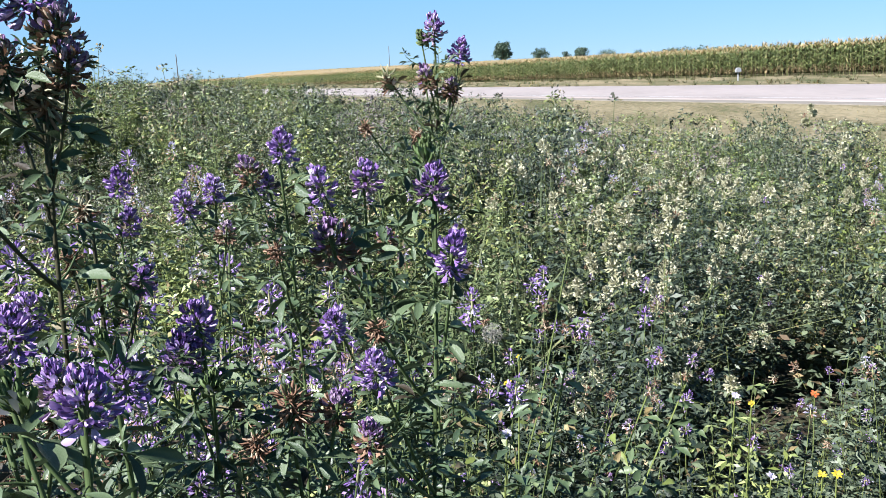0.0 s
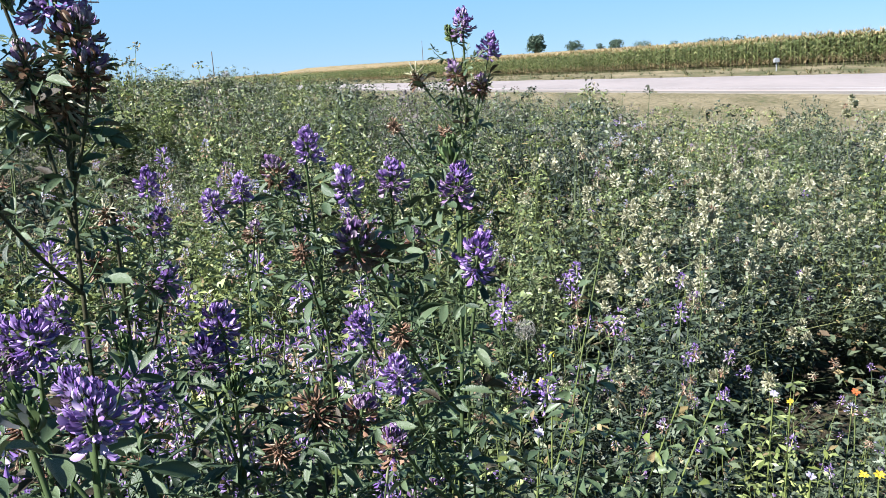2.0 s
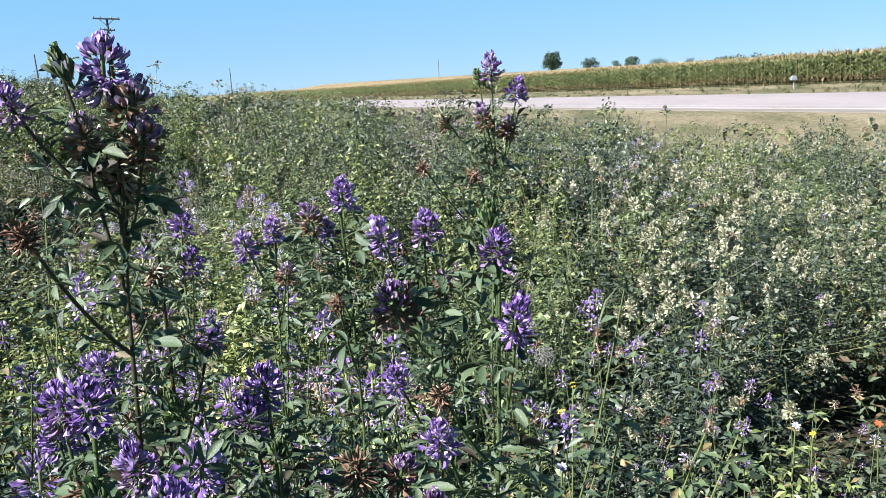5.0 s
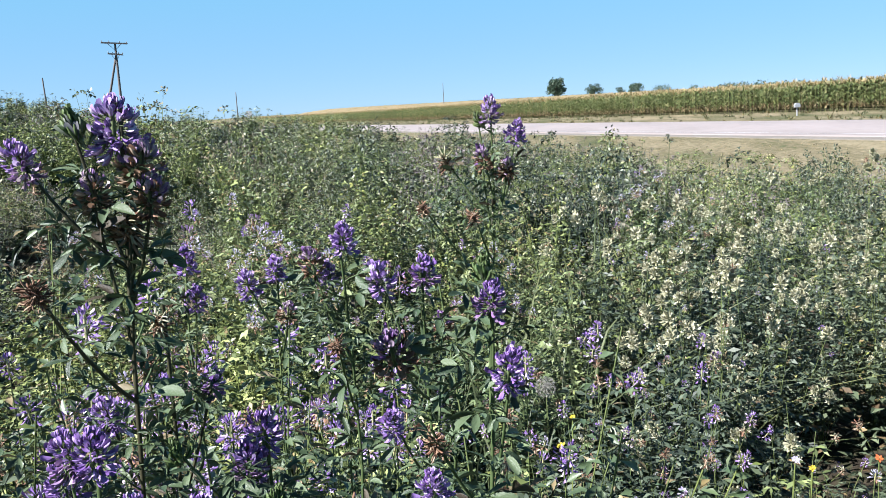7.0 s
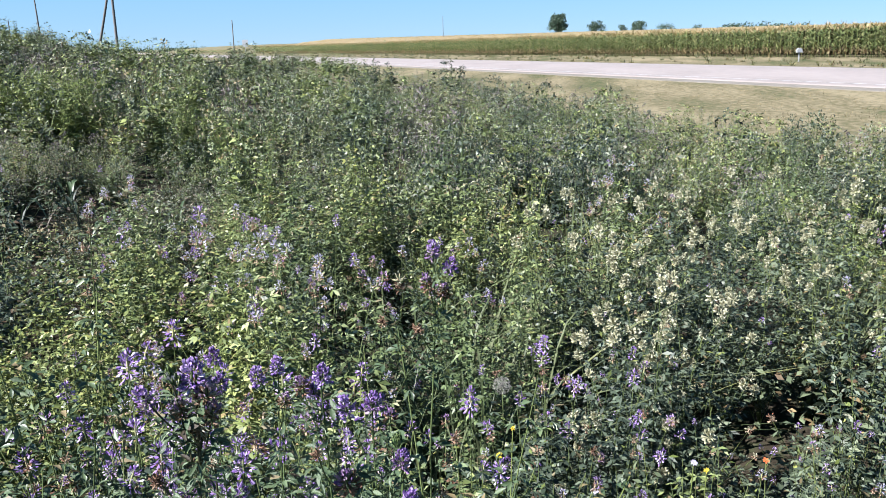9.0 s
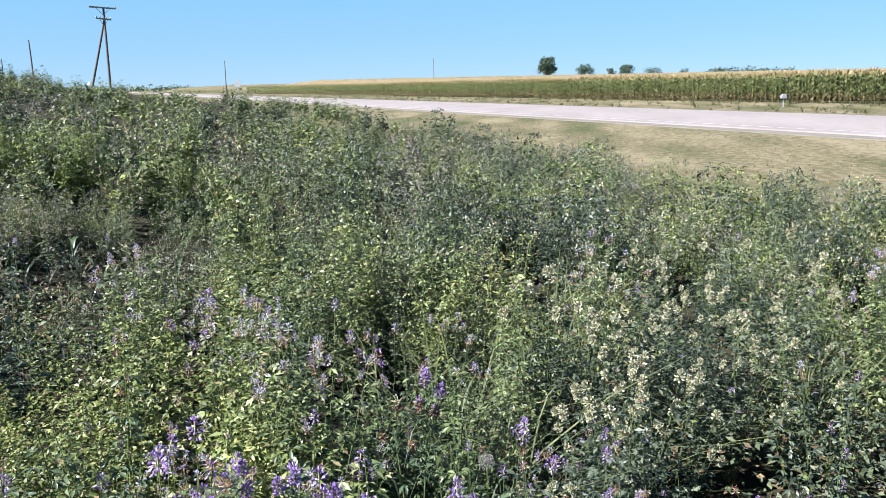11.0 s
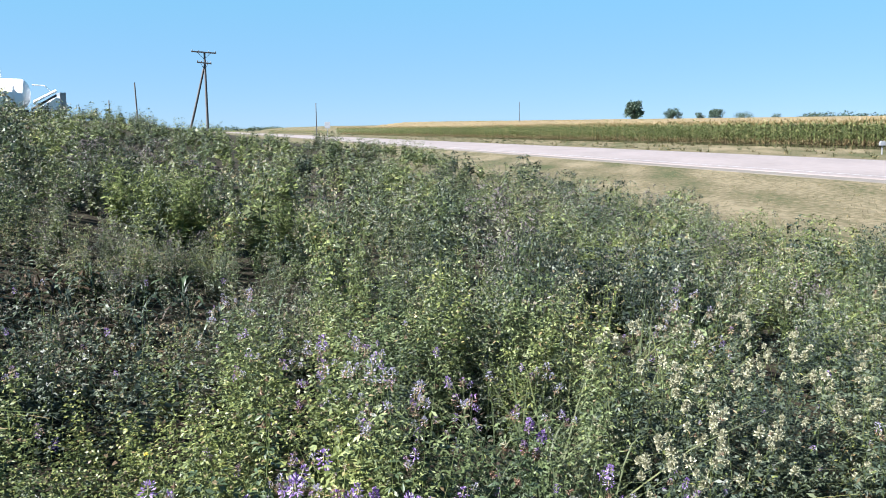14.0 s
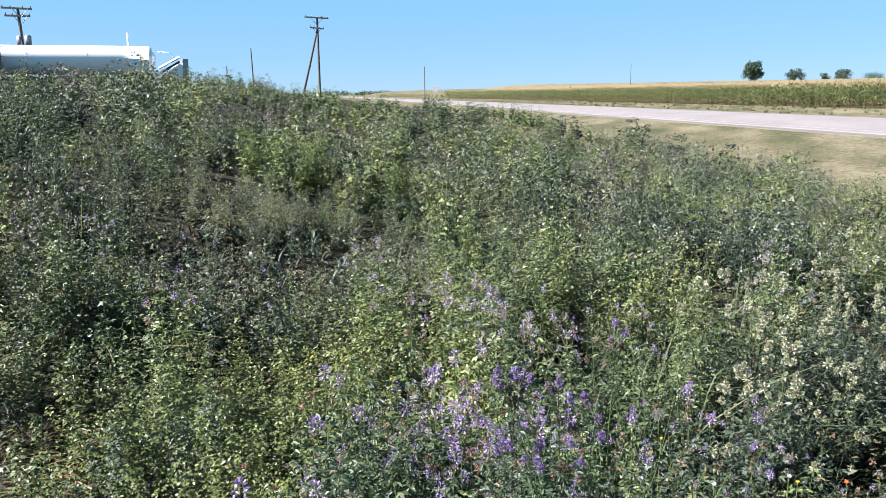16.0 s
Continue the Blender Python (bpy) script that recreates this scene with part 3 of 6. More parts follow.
tree((-10.6, 399.1, 4.9), 8.0, 8.2, 1, "lone rounded dark green tree behind the maize", 44)
tree((7.1, 419.2, 4.9), 5.0, 8.2, 2, "low dark green tree behind the maize")
tree((28.3, 448.4, 5.0), 4.9, 8.0, 3, "low dark green tree behind the maize")
tree((20.2, 447.0, 4.9), 3.5, 5.6, 4, "small bush-like tree behind the maize", 22)
tree((41.0, 447.0, 4.9), 3.3, 9.0, 5, "broad low bush-like tree behind the maize", 30)
tree((56.0, 446.0, 4.9), 2.8, 5.6, 6, "small bush-like tree behind the maize", 20)


def far_wood(name, x0, y0, x1, y1, z, height, count, seed, label):
    r = np.random.default_rng(seed)
    n = count * 50
    u = np.repeat(r.random(count), 50)
    hh = np.repeat(height * r.uniform(0.45, 1.0, count), 50)
    w = np.repeat(r.uniform(3, 9, count), 50)
    ang, rad = r.uniform(0, 6.3, n), np.sqrt(r.random(n))
    p = np.stack([x0 + (x1 - x0) * u + np.cos(ang) * rad * w, y0 + (y1 - y0) * u + np.sin(ang) * rad * w, z + hh * np.sqrt(np.maximum(0, 1 - rad ** 2)) * r.random(n)], 1)
    g = Geo().spread(leaf_low(0.8), frames_along(norm(r.normal(0, 1, (n, 3))), r.uniform(0, 6, n)) * r.uniform(0.8, 1.8, n)[:, None, None], p)
    tagged(new(name, g.mesh(name, [TREE])), label, "wood", kind="stuff")


far_wood("far_wood", 105, 692, 166, 680, 5.2, 8.0, 60, 11, "hazy line of distant trees beyond the maize")
far_wood("far_wood", -455, 778, -375, 816, 0.8, 5.5, 40, 12, "hazy line of distant trees past the bend of the road")

# ---- utility poles ----


def utility_pole(foot, height, label, arms=(), brace=None, lean=0.0, cans=0, thick=1.0):
    ob = thing("utility_pole", foot, label, "utility pole", "poles")
    g = Geo().add(*tube([(0, 0, -0.3), (lean * 0.5, 0, height * 0.5), (lean, 0, height)], np.array([0.16, 0.14, 0.11]) * thick, 8))
    part("shaft", g.mesh("shaft", [POLE_WOOD]), ob)
    ax = np.array([0.86, 0.5, 0])
    turn = np.array([[ax[0], -ax[1], 0], [ax[1], ax[0], 0], [0, 0, 1]])
    for z, length, tilt in arms:
        t = np.array([[math.cos(tilt), 0, math.sin(tilt)], [0, 1, 0], [-math.sin(tilt), 0, math.cos(tilt)]])
        arm = part("crossarm", box(Geo(), (lean * z / height, -0.14, z), (length, 0.13, 0.15), 0, turn @ t, 0.02).mesh("crossarm", [POLE_WOOD], False), ob)
        for f in (-0.46, -0.2, 0.2, 0.46):
            q = turn @ t @ np.array([f * length, 0, 0]) + [lean * z / height, -0.14, z]
            part("insulator", Geo().add(*tube([q + [0, 0, 0.06], q + [0, 0, 0.14], q + [0, 0, 0.24]], [0.03, 0.07, 0.03], 6)).mesh("insulator", [PORCELAIN]), arm)
        for sgn in (-1, 1):
            q0, q1 = turn @ t @ np.array([sgn * length * 0.28, 0, 0]) + [0, -0.14, z], np.array([0, -0.1, z - 0.75])
            part("arm_brace", Geo().add(*tube([q0, q1], [0.025, 0.025], 4)).mesh("arm_brace", [GREY_STEEL]), arm)
    if brace:
        part("push_brace", Geo().add(*tube([brace, np.array(brace) * 0.5 + [0, 0, height * 0.42], (0, 0, height * 0.86)], [0.14, 0.13, 0.11], 8)).mesh("push_brace", [POLE_WOOD]), ob)
    for i in range(cans):
        part("transformer", Geo().add(*tube([(-0.45 + 0.9 * i, 0, height * 0.52), (-0.45 + 0.9 * i, 0, height * 0.52 + 0.06), (-0.45 + 0.9 * i, 0, height * 0.52 + 0.85), (-0.45 + 0.9 * i, 0, height * 0.52 + 0.95)], [0.05, 0.26, 0.27, 0.08], 9)).mesh("transformer", [GREY_STEEL]), ob)
    return ob


def pole_at(x, y, top, **k):
    z = float(land(x, y))
    return utility_pole((x, y, z), top - z, **k)


pole_at(-48.8, 86.3, 9.95, label="dark wooden utility pole with two crossarms and a leaning push brace", arms=((8.95, 2.7, 0.06), (7.8, 1.55, 0.10)), brace=(-2.5, 0.3, 0.0))
pole_at(-58.0, 53.7, 8.5, label="dark wooden utility pole with crossarms and two transformer cans", arms=((6.35, 2.4, 0.05), (5.75, 2.0, 0.03)), lean=-0.35, cans=2)
pole_at(-66.2, 99.1, 7.6, thick=0.72, label="thin bare wooden utility pole on the rise", lean=-0.2)
pole_at(-92.2, 129.8, 6.6, thick=0.72, label="thin bare wooden utility pole on the rise")
pole_at(-97.0, 124.0, 6.2, thick=0.72, label="thin bare wooden utility pole on the rise")
pole_at(-61.0, 147.2, 6.2, thick=0.72, label="thin grey utility pole beside the road")
pole_at(-31.1, 197.1, 7.4, thick=0.5, label="thin grey utility pole standing in the maize")


def road_sign(place, label):
    ob = thing("road_sign", place, label, "sign")
    part("post", box(Geo(), (0, 0, 1.1), (0.09, 0.06, 2.3), 0, None, 0.01).mesh("post", [GREY_STEEL], False), ob)
    part("panel", box(Geo(), (0, -0.06, 2.6), (1.0, 0.02, 1.1), 0, None, 0.004).mesh("panel", [GREY_STEEL], False), ob, "blank grey back of the sign")


road_sign((-55.5, 138.9, float(land(-55.5, 138.9))), "small grey road sign on a post seen from behind")


def mailbox(place):
    ob = thing("mailbox", place, "grey-white roadside box on a post before the maize", "mailbox")
    ob.scale = (0.65, 0.65, 0.78)
    part("post", box(Geo(), (0, 0, 0.36), (0.12, 0.12, 0.80), 0, None, 0.015).mesh("post", [DULL_WHITE], False), ob)
    prof = [(-0.26, 0), (-0.26, 0.2), (-0.2, 0.32), (-0.08, 0.38), (0.08, 0.38), (0.2, 0.32), (0.26, 0.2), (0.26, 0)]
    k = len(prof)
    v = np.array([(x, y, z + 0.74) for y in (-0.3, 0.3) for x, z in prof])
    g = Geo().add(v, [np.array([[i, (i + 1) % k, k + (i + 1) % k, k + i] for i in range(k)]), np.array([list(range(k))[::-1]]), np.array([list(range(k, 2 * k))])])
    part("box_body", g.mesh("box_body", [DULL_WHITE], False), ob)
    part("flap", box(Geo(), (0, -0.31, 0.92), (0.4, 0.02, 0.3), 0, None, 0.004).mesh("flap", [GREY_STEEL], False), ob, "grey metal front flap")


mailbox((14.35, 59.95, float(land(14.35, 59.95))))

# ---- the lorry on the rise ----


def revolve(profile, n=28):
    """A body of revolution along x from (x, radius) pairs."""
    a = np.arange(n) * 2 * math.pi / n
    v = np.array([(x, r * math.cos(t), r * math.sin(t)) for x, r in profile for t in a])
    i, j = np.meshgrid(np.arange(len(profile) - 1), np.arange(n), indexing="ij")
    c, c1 = i * n + j, i * n + (j + 1) % n
    return v, [np.stack([c, c1, c1 + n, c + n], 2).reshape(-1, 4)]


def tanker():
    """Origin under the tank's right-hand end; x runs along the tank towards that end."""
    place = Vector((-42.95, 51.64, 0))
    place.z = float(land(-43.2, 51.4))
    ob = thing("tanker_trailer", place, "long white pressure tank trailer parked on the rise behind the weeds", "tanker")
    ob.rotation_euler = (0, 0, math.atan2(6.98, 7.22))
    zc, r = 3.95 - place.z, 1.04
    cap = [(math.sin(t) * 0.62, math.cos(t) * r) for t in np.linspace(0, math.pi / 2 - 0.02, 8)]
    prof = [(-13.2 - x, q) for x, q in cap[::-1]] + [(-13.2 + 12.55 * f, r) for f in np.linspace(0, 1, 8)] + [(-0.65 + x, q) for x, q in cap]
    v, f = revolve(prof)
    part("tank", Geo().add(v + [0, 0, zc], f).mesh("tank", [WHITE_PAINT]), ob)
    for x in (-12.4, -8.7, -4.8, -1.2):
        v, f = revolve([(x - 0.05, r + 0.002), (x - 0.05, r + 0.008), (x + 0.05, r + 0.008), (x + 0.05, r + 0.004)])
        part("band", Geo().add(v + [0, 0, zc], f).mesh("band", [WHITE_PAINT], False), ob)
    part("vent_stack", Geo().add(*tube([(-1.9, 0, zc + r - 0.05), (-1.9, 0, zc + r + 0.5), (-1.9, 0, zc + r + 0.95)], [0.07, 0.07, 0.05], 8)).mesh("vent_stack", [WHITE_PAINT]), ob)
    part("valve_cap", Geo().add(*tube([(-3.0, -0.55, zc - r + 0.05), (-3.0, -0.6, zc - r - 0.2), (-3.0, -0.6, zc - r - 0.42)], [0.22, 0.2, 0.12], 10)).mesh("valve_cap", [WHITE_PAINT]), ob)
    part("chassis", box(Geo(), (-6.5, 0, zc - r - 0.25), (12.5, 0.9, 0.3), 0, None, 0.03).mesh("chassis", [BLACK_STEEL], False), ob)
    for x in (-12.2, -10.9):
        for y in (-0.95, 0.95):
            a = np.arange(18) * 2 * math.pi / 18
            vv, ff = revolve([(-0.16, 0.26), (-0.17, 0.46), (-0.11, 0.52), (0.11, 0.52), (0.17, 0.46), (0.16, 0.26)], 18)
            w = part("wheel", Geo().add(vv[:, [1, 0, 2]] + [x, y, 0.52], ff).mesh("tyre", [RUBBER]), ob)
            vv, ff = revolve([(-0.1, 0.02), (-0.1, 0.25), (0.1, 0.25), (0.1, 0.02)], 14)
            part("rim", Geo().add(vv[:, [1, 0, 2]] + [x, y, 0.52], ff).mesh("rim", [GREY_STEEL]), w)
    for y in (-0.7, 0.7):
        part("landing_leg", box(Geo(), (-2.4, y, (zc - r) / 2), (0.14, 0.14, zc - r), 0, None, 0.01).mesh("landing_leg", [BLACK_STEEL], False), ob)
    return ob


def hopper():
    """The white sloping-ended vehicle at the tank's right-hand end."""
    place = Vector((-42.95, 51.64, float(land(-43.2, 51.4))))
    ob = thing("white_trailer", place, "white trailer end with sloping beams and an upright panel", "trailer")
    ob.scale = (0.82, 1, 1)
    ob.rotation_euler = (0, 0, math.atan2(6.98, 7.22))
    z = 3.95 - place.z

    def beam(name, p0, p1, w, mat, label=""):
        part(name, Geo().add(*tube([p0, (np.array(p0) + p1) / 2, p1], [w, w, w], 4)).mesh(name, [mat], False), ob, label)
    body = np.array([(0.15, -1.2, z - 1.35), (2.15, -1.2, z - 1.35), (2.15, -1.2, z - 0.35), (1.75, -1.2, z - 0.28)])
    v = np.concatenate([body, body + [0, 2.4, 0]])
    k = 4
    g = Geo().add(v, [np.array([[i, (i + 1) % k, k + (i + 1) % k, k + i] for i in range(k)]), np.array([[3, 2, 1, 0]]), np.array([[4, 5, 6, 7]])])
    part("hopper_wall", g.mesh("hopper_wall", [WHITE_PAINT], False), ob)
    beam("sloping_beam", (0.0, -1.26, z - 0.62), np.array((1.85, -1.26, z + 0.2)), 0.10, WHITE_PAINT)
    beam("lower_beam", (-0.2, -1.3, z - 1.12), np.array((1.85, -1.3, z - 0.12)), 0.085, BLACK_STEEL, "black steel beam")
    beam("top_rail", (0.1, -0.2, z + 0.62), np.array((1.1, -0.2, z + 0.58)), 0.04, WHITE_PAINT)
    beam("rail_end", (1.1, -0.2, z + 0.58), np.array((1.5, -0.2, z + 0.2)), 0.035, WHITE_PAINT)
    part("end_panel", box(Geo(), (2.36, 0, z - 0.75), (0.5, 2.5, 1.65), 0, None, 0.04).mesh("end_panel", [GREY_STEEL], False), ob)
    for y in (-0.9, 0.9):
        part("support_leg", box(Geo(), (1.9, y, (z - 1.3) / 2), (0.16, 0.16, z - 1.3), 0, None, 0.01).mesh("support_leg", [BLACK_STEEL], False), ob)
    return ob


tanker()
hopper()


def dark_box():
    x, y = -49.3, 42.6
    z = float(land(x, y))
    ob = thing("dark_container", (x, y, z), "dark maroon box container standing before the white tank", "container")
    ob.rotation_euler = (0, 0, math.atan2(6.98, 7.22))
    top_z = 4.75 - z
    part("body", box(Geo(), (-1.4, 0, top_z / 2 + 0.1), (4.0, 2.2, top_z - 0.2), 0, None, 0.05).mesh("body", [MAROON], False), ob)
    part("roof", box(Geo(), (-1.4, 0, top_z + 0.05), (4.1, 2.3, 0.1), 0, None, 0.05).mesh("roof", [BLACK_STEEL], False), ob)
    part("skid", box(Geo(), (-1.4, 0, 0.1), (3.8, 1.8, 0.2), 0, None, 0.02).mesh("skid", [BLACK_STEEL], False), ob)


dark_box()
# ---- flower heads ----


def floret_fine():
    """A hooded keel, a banner folded back over it, and the calyx; y runs outwards, one unit long."""
    hood_v, hood_f = tube([(0, 0.22, 0), (0, 0.5, 0.02), (0, 0.78, 0.09), (0, 0.97, 0.24)], [0.07, 0.14, 0.15, 0.06], 3)
    hood_v[:, 0] *= 0.85
    rows = []
    for y, w, z in ((0.24, 0.14, 0.06), (0.54, 0.46, 0.22), (0.78, 0.54, 0.42), (0.88, 0.36, 0.58)):
        rows.append([(-w / 2, y, z - 0.22 * w), (0, y, z), (w / 2, y, z - 0.22 * w)])
    calyx = tube([(0, 0, 0), (0, 0.14, 0), (0, 0.36, 0.01)], [0.045, 0.10, 0.085], 3)
    return strip(rows), (hood_v, hood_f), calyx


FINE = floret_fine()
COARSE = (np.array([(0, 0.1, 0), (-0.2, 0.78, 0.04), (0, 1.0, 0.24), (0.2, 0.78, 0.04)]), [np.array([[0, 3, 2], [0, 2, 1]])])
HEAD_MATS = {
    "purple": (PURPLE, CALYX, PURPLE), "fading": (PURPLE, CALYX, FADED), "faded": (FADED, CALYX, BROWN),
    "brown": (BROWN, BROWN, BROWN), "lilac": (LILAC, CALYX, BROWN), "cream": (CREAM, CALYX, CREAM), "bud": (BUD, CALYX, BUD), "tan": (CREAM, BROWN, BROWN),
}


def flower_mesh(kind, seed, fine, length, radius, count):
    """A raceme along z from its foot: florets in a spiral, hanging below and upright at the tip."""
    r = np.random.default_rng(seed)
    i = np.arange(count)
    f = (i + 0.5) / count
    az = 2.399 * i + r.normal(0, 0.5, count)
    if kind in ("brown", "tan"):
        el = r.normal(0.1, 0.65, count)
        ln = radius * r.uniform(0.40, 1.05, count)
    elif kind == "cream":
        el = np.arcsin(np.clip(-0.75 + 1.75 * f, -1, 1)) + r.normal(0, 0.15, count)
        ln = radius * r.uniform(0.8, 1.1, count)
    elif kind == "bud":
        el = np.radians(25 + 55 * f) + r.normal(0, 0.1, count)
        ln = radius * r.uniform(0.8, 1.0, count) * (1.1 - 0.4 * f)
    else:
        el = np.radians(-50 + 126 * f ** 1.1) + r.normal(0, 0.28, count)
        ln = radius * r.uniform(0.74, 1.12, count) * (1.12 - 0.42 * f ** 2)
    d = np.stack([np.cos(az) * np.cos(el), np.sin(az) * np.cos(el), np.sin(el)], 1)
    p = np.stack([r.normal(0, radius * 0.08, count), r.normal(0, radius * 0.08, count), length * (0.05 + 0.85 * f)], 1)
    roll = r.normal(0, 1.6 if kind in ("brown", "tan") else 0.6, count)
    if kind not in ("brown", "tan", "bud", "cream"):               # every floret stands off on a short stalk of its own
        p = p + d * (r.uniform(0.12, 0.50, count) * ln)[:, None]
        ln = ln * 0.56
    m = frames_along(d, roll) * ln[:, None, None]
    if kind in ("brown", "tan"):
        m[:, :, 0] *= r.uniform(0.25, 0.8, count)[:, None]
        m[:, :, 2] *= 0.55
    elif fine and kind != "bud":
        m[:, :, 0] *= 0.86
    if kind == "bud":
        m[:, :, 0] *= 0.55
    low = {"fading": 0.45, "faded": 0.5, "lilac": 0.3, "tan": 0.6}.get(kind, 0.0)
    which = np.where(f < low + r.normal(0, 0.06, count), 2, 0)
    g = Geo()
    if fine:
        if kind not in ("brown", "tan"):
            g.spread(FINE[0], m, p, which)
        g.spread(FINE[1], m, p, which)
        g.spread(FINE[2], m, p, 1)
    else:
        g.spread(COARSE, m, p, which)
    g.add(*tube([(0, 0, 0), (0, 0, length * 0.5), (0, 0, length * 0.92)], [radius * 0.09, radius * 0.09, radius * 0.05], 4), 1)
    return g.mesh("flower_head", HEAD_MATS[kind])


# ---- alfalfa bushes of the middle ground ----


def shoot_line(r, height, spread, az):
    t = np.linspace(0, 1, 7)
    out = spread * (0.25 * t + 0.75 * t ** 1.6)
    wob = r.normal(0, 0.006, (7, 2)).cumsum(0)
    return np.stack([np.cos(az) * out + wob[:, 0], np.sin(az) * out + wob[:, 1], height * t], 1)


def along(line, t):
    k = np.linspace(0, 1, len(line))
    return np.stack([np.interp(t, k, line[:, i]) for i in range(3)], 1)


def alfalfa_bush(seed, leaf_mat, flowers, label, group, n_shoots=19, leaf=0.0255, nodes=27, width=0.33, per_tip=1.0, head_size=1.0, heads=1, bits=(0.87, 0.09, 0.04), fine=False, leafy_to=0.95):
    """One bush 0.78 m high: shoots with three-part leaves, and a flower head on most tips."""
    r = np.random.default_rng(seed)
    ob = thing("alfalfa_plant", (0, 0, 0), label, "alfalfa", group)
    for s in range(n_shoots):
        out = 0.205 * math.sqrt(r.uniform(0.01, 1.0))
        h = 0.78 * (1 - 0.55 * (out / 0.205) ** 2) * r.uniform(0.88, 1.0)
        line = shoot_line(r, h, out, r.uniform(0, 6.3))
        g = Geo().add(*tube(line, np.linspace(0.0013, 0.0007, 7), 3), 1)
        t = 0.26 + (leafy_to - 0.26) * np.linspace(0, 1, nodes) ** 0.8 + r.normal(0, 0.012, nodes)
        p = along(line, t)
        az = 2.399 * np.arange(nodes) + r.uniform(0, 6.3)
        el = r.uniform(0.05, 1.1, nodes)
        d = np.stack([np.cos(az) * np.cos(el), np.sin(az) * np.cos(el), np.sin(el)], 1)
        pet = p + d * r.uniform(0.008, 0.055, nodes)[:, None] * (1.25 - t)[:, None] * 1.5
        size = leaf * r.uniform(0.7, 1.25, nodes) * (1.1 - 0.35 * t)
        for turn in (-1.0, 0.0, 1.0):
            a2 = az + turn * r.uniform(0.7, 1.15, nodes)
            e2 = r.uniform(-0.65, 0.40, nodes)
            d2 = np.stack([np.cos(a2) * np.cos(e2), np.sin(a2) * np.cos(e2), np.sin(e2)], 1)
            g.spread(leaf_mid(width, 0.5) if fine else leaf_low(width * 1.1), frames_along(d2, r.normal(0, 0.5, nodes)) * size[:, None, None], pet, r.choice([0, 2, 3], nodes, p=list(bits)))
        k = 10                                            # older, larger leaves low on the shoot
        a2, e2 = r.uniform(0, 6.3, k), r.uniform(-0.5, 0.5, k)
        d2 = np.stack([np.cos(a2) * np.cos(e2), np.sin(a2) * np.cos(e2), np.sin(e2)], 1)
        g.spread(leaf_low(0.5), frames_along(d2, r.normal(0, 0.5, k)) * r.uniform(0.026, 0.040, k)[:, None, None], along(line, r.uniform(0.12, 0.66, k)))
        shoot = part("shoot", g.mesh("shoot", [leaf_mat, STEM, LEAF_YELLOW, STRAW]), ob)
        if not flowers or r.random() > per_tip * (h / 0.78) ** 0.8:
            continue
        for k in range(1 if heads == 1 else r.integers(1, heads + 1)):
            kind = flowers[r.integers(0, len(flowers))]
            way = Vector(norm(line[-1] - line[-2]) + (r.normal(0, 0.4, 3) * [1, 1, 0.2] if k else 0))
            off = np.array([r.normal(0, 0.016), r.normal(0, 0.016), -r.uniform(0.006, 0.03)]) if k else np.zeros(3)
            at = Matrix.Translation(line[-1] + off) @ way.to_track_quat("Z", "Y").to_matrix().to_4x4() @ Matrix.Rotation(r.uniform(0, 6), 4, "Z") @ Matrix.Scale(r.uniform(0.75, 1.2) * head_size, 4)
            part("flower_head", MID_HEADS[kind][r.integers(0, 3)], shoot, at=at)
    return ob


MID_HEADS = {k: [flower_mesh(k, 100 + 7 * i, False, *((0.007, 0.0096, 56) if k == "cream" else (0.0100, 0.0082, 40))) for i in range(3)] for k in HEAD_MATS}


def canopy(x, y):
    """Height of the plants' tops over the plan."""
    x, y = np.asarray(x, float), np.asarray(y, float)
    z = np.interp(0.866 * x + 0.5 * y, [-3, -2, -1.2, -0.8, -0.2, 0.6, 1.0, 2.5, 5, 6], [1.5, 1.35, 1.2, 1.12, 0.95, 0.85, 0.78, 0.62, 0.46, 0.42])
    z = z + 0.035 * np.clip(-0.5 * x + 0.866 * y - 5, 0, 20)

    def blend(z, cx, cy, rx, ry, to, power=1.0):
        w = np.exp(-(((x - cx) / rx) ** 2 + ((y - cy) / ry) ** 2)) * power
        return z * (1 - w) + to * w
    z = blend(z, -0.6, 0.9, 1.3, 1.3, 0.64)
    z = blend(z, -0.35, 0.95, 0.42, 0.30, 0.73)
    z = blend(z, -0.38, 1.38, 0.35, 0.28, 0.75)
    z = blend(z, -1.25, 2.10, 0.42, 0.36, 0.84)
    z = blend(z, -0.65, 2.0, 0.35, 0.3, 0.80)
    z = blend(z, -0.16, 0.50, 0.30, 0.26, 0.865)
    z = blend(z, 0.55, 0.75, 0.42, 0.45, 0.50)
    z = blend(z, 0.30, 1.15, 0.25, 0.14, 0.54)
    z = blend(z, 0.42, 1.50, 0.22, 0.18, 0.66)
    z = blend(z, 0.58, 1.72, 0.13, 0.16, 0.30)
    z = blend(z, -2.05, 2.9, 0.95, 1.05, 0.52, 1.0)
    lump = np.sin(7.3 * x + 2.1 * np.sin(3.1 * y)) * np.cos(6.1 * y + 1.7 * np.sin(4.3 * x)) + 0.6 * np.sin(2.9 * x - 3.7 * y + 1.0)
    return z + (0.055 + 0.05 * smooth((y - 2.2) / 1.5)) * lump * (y > 1.0)


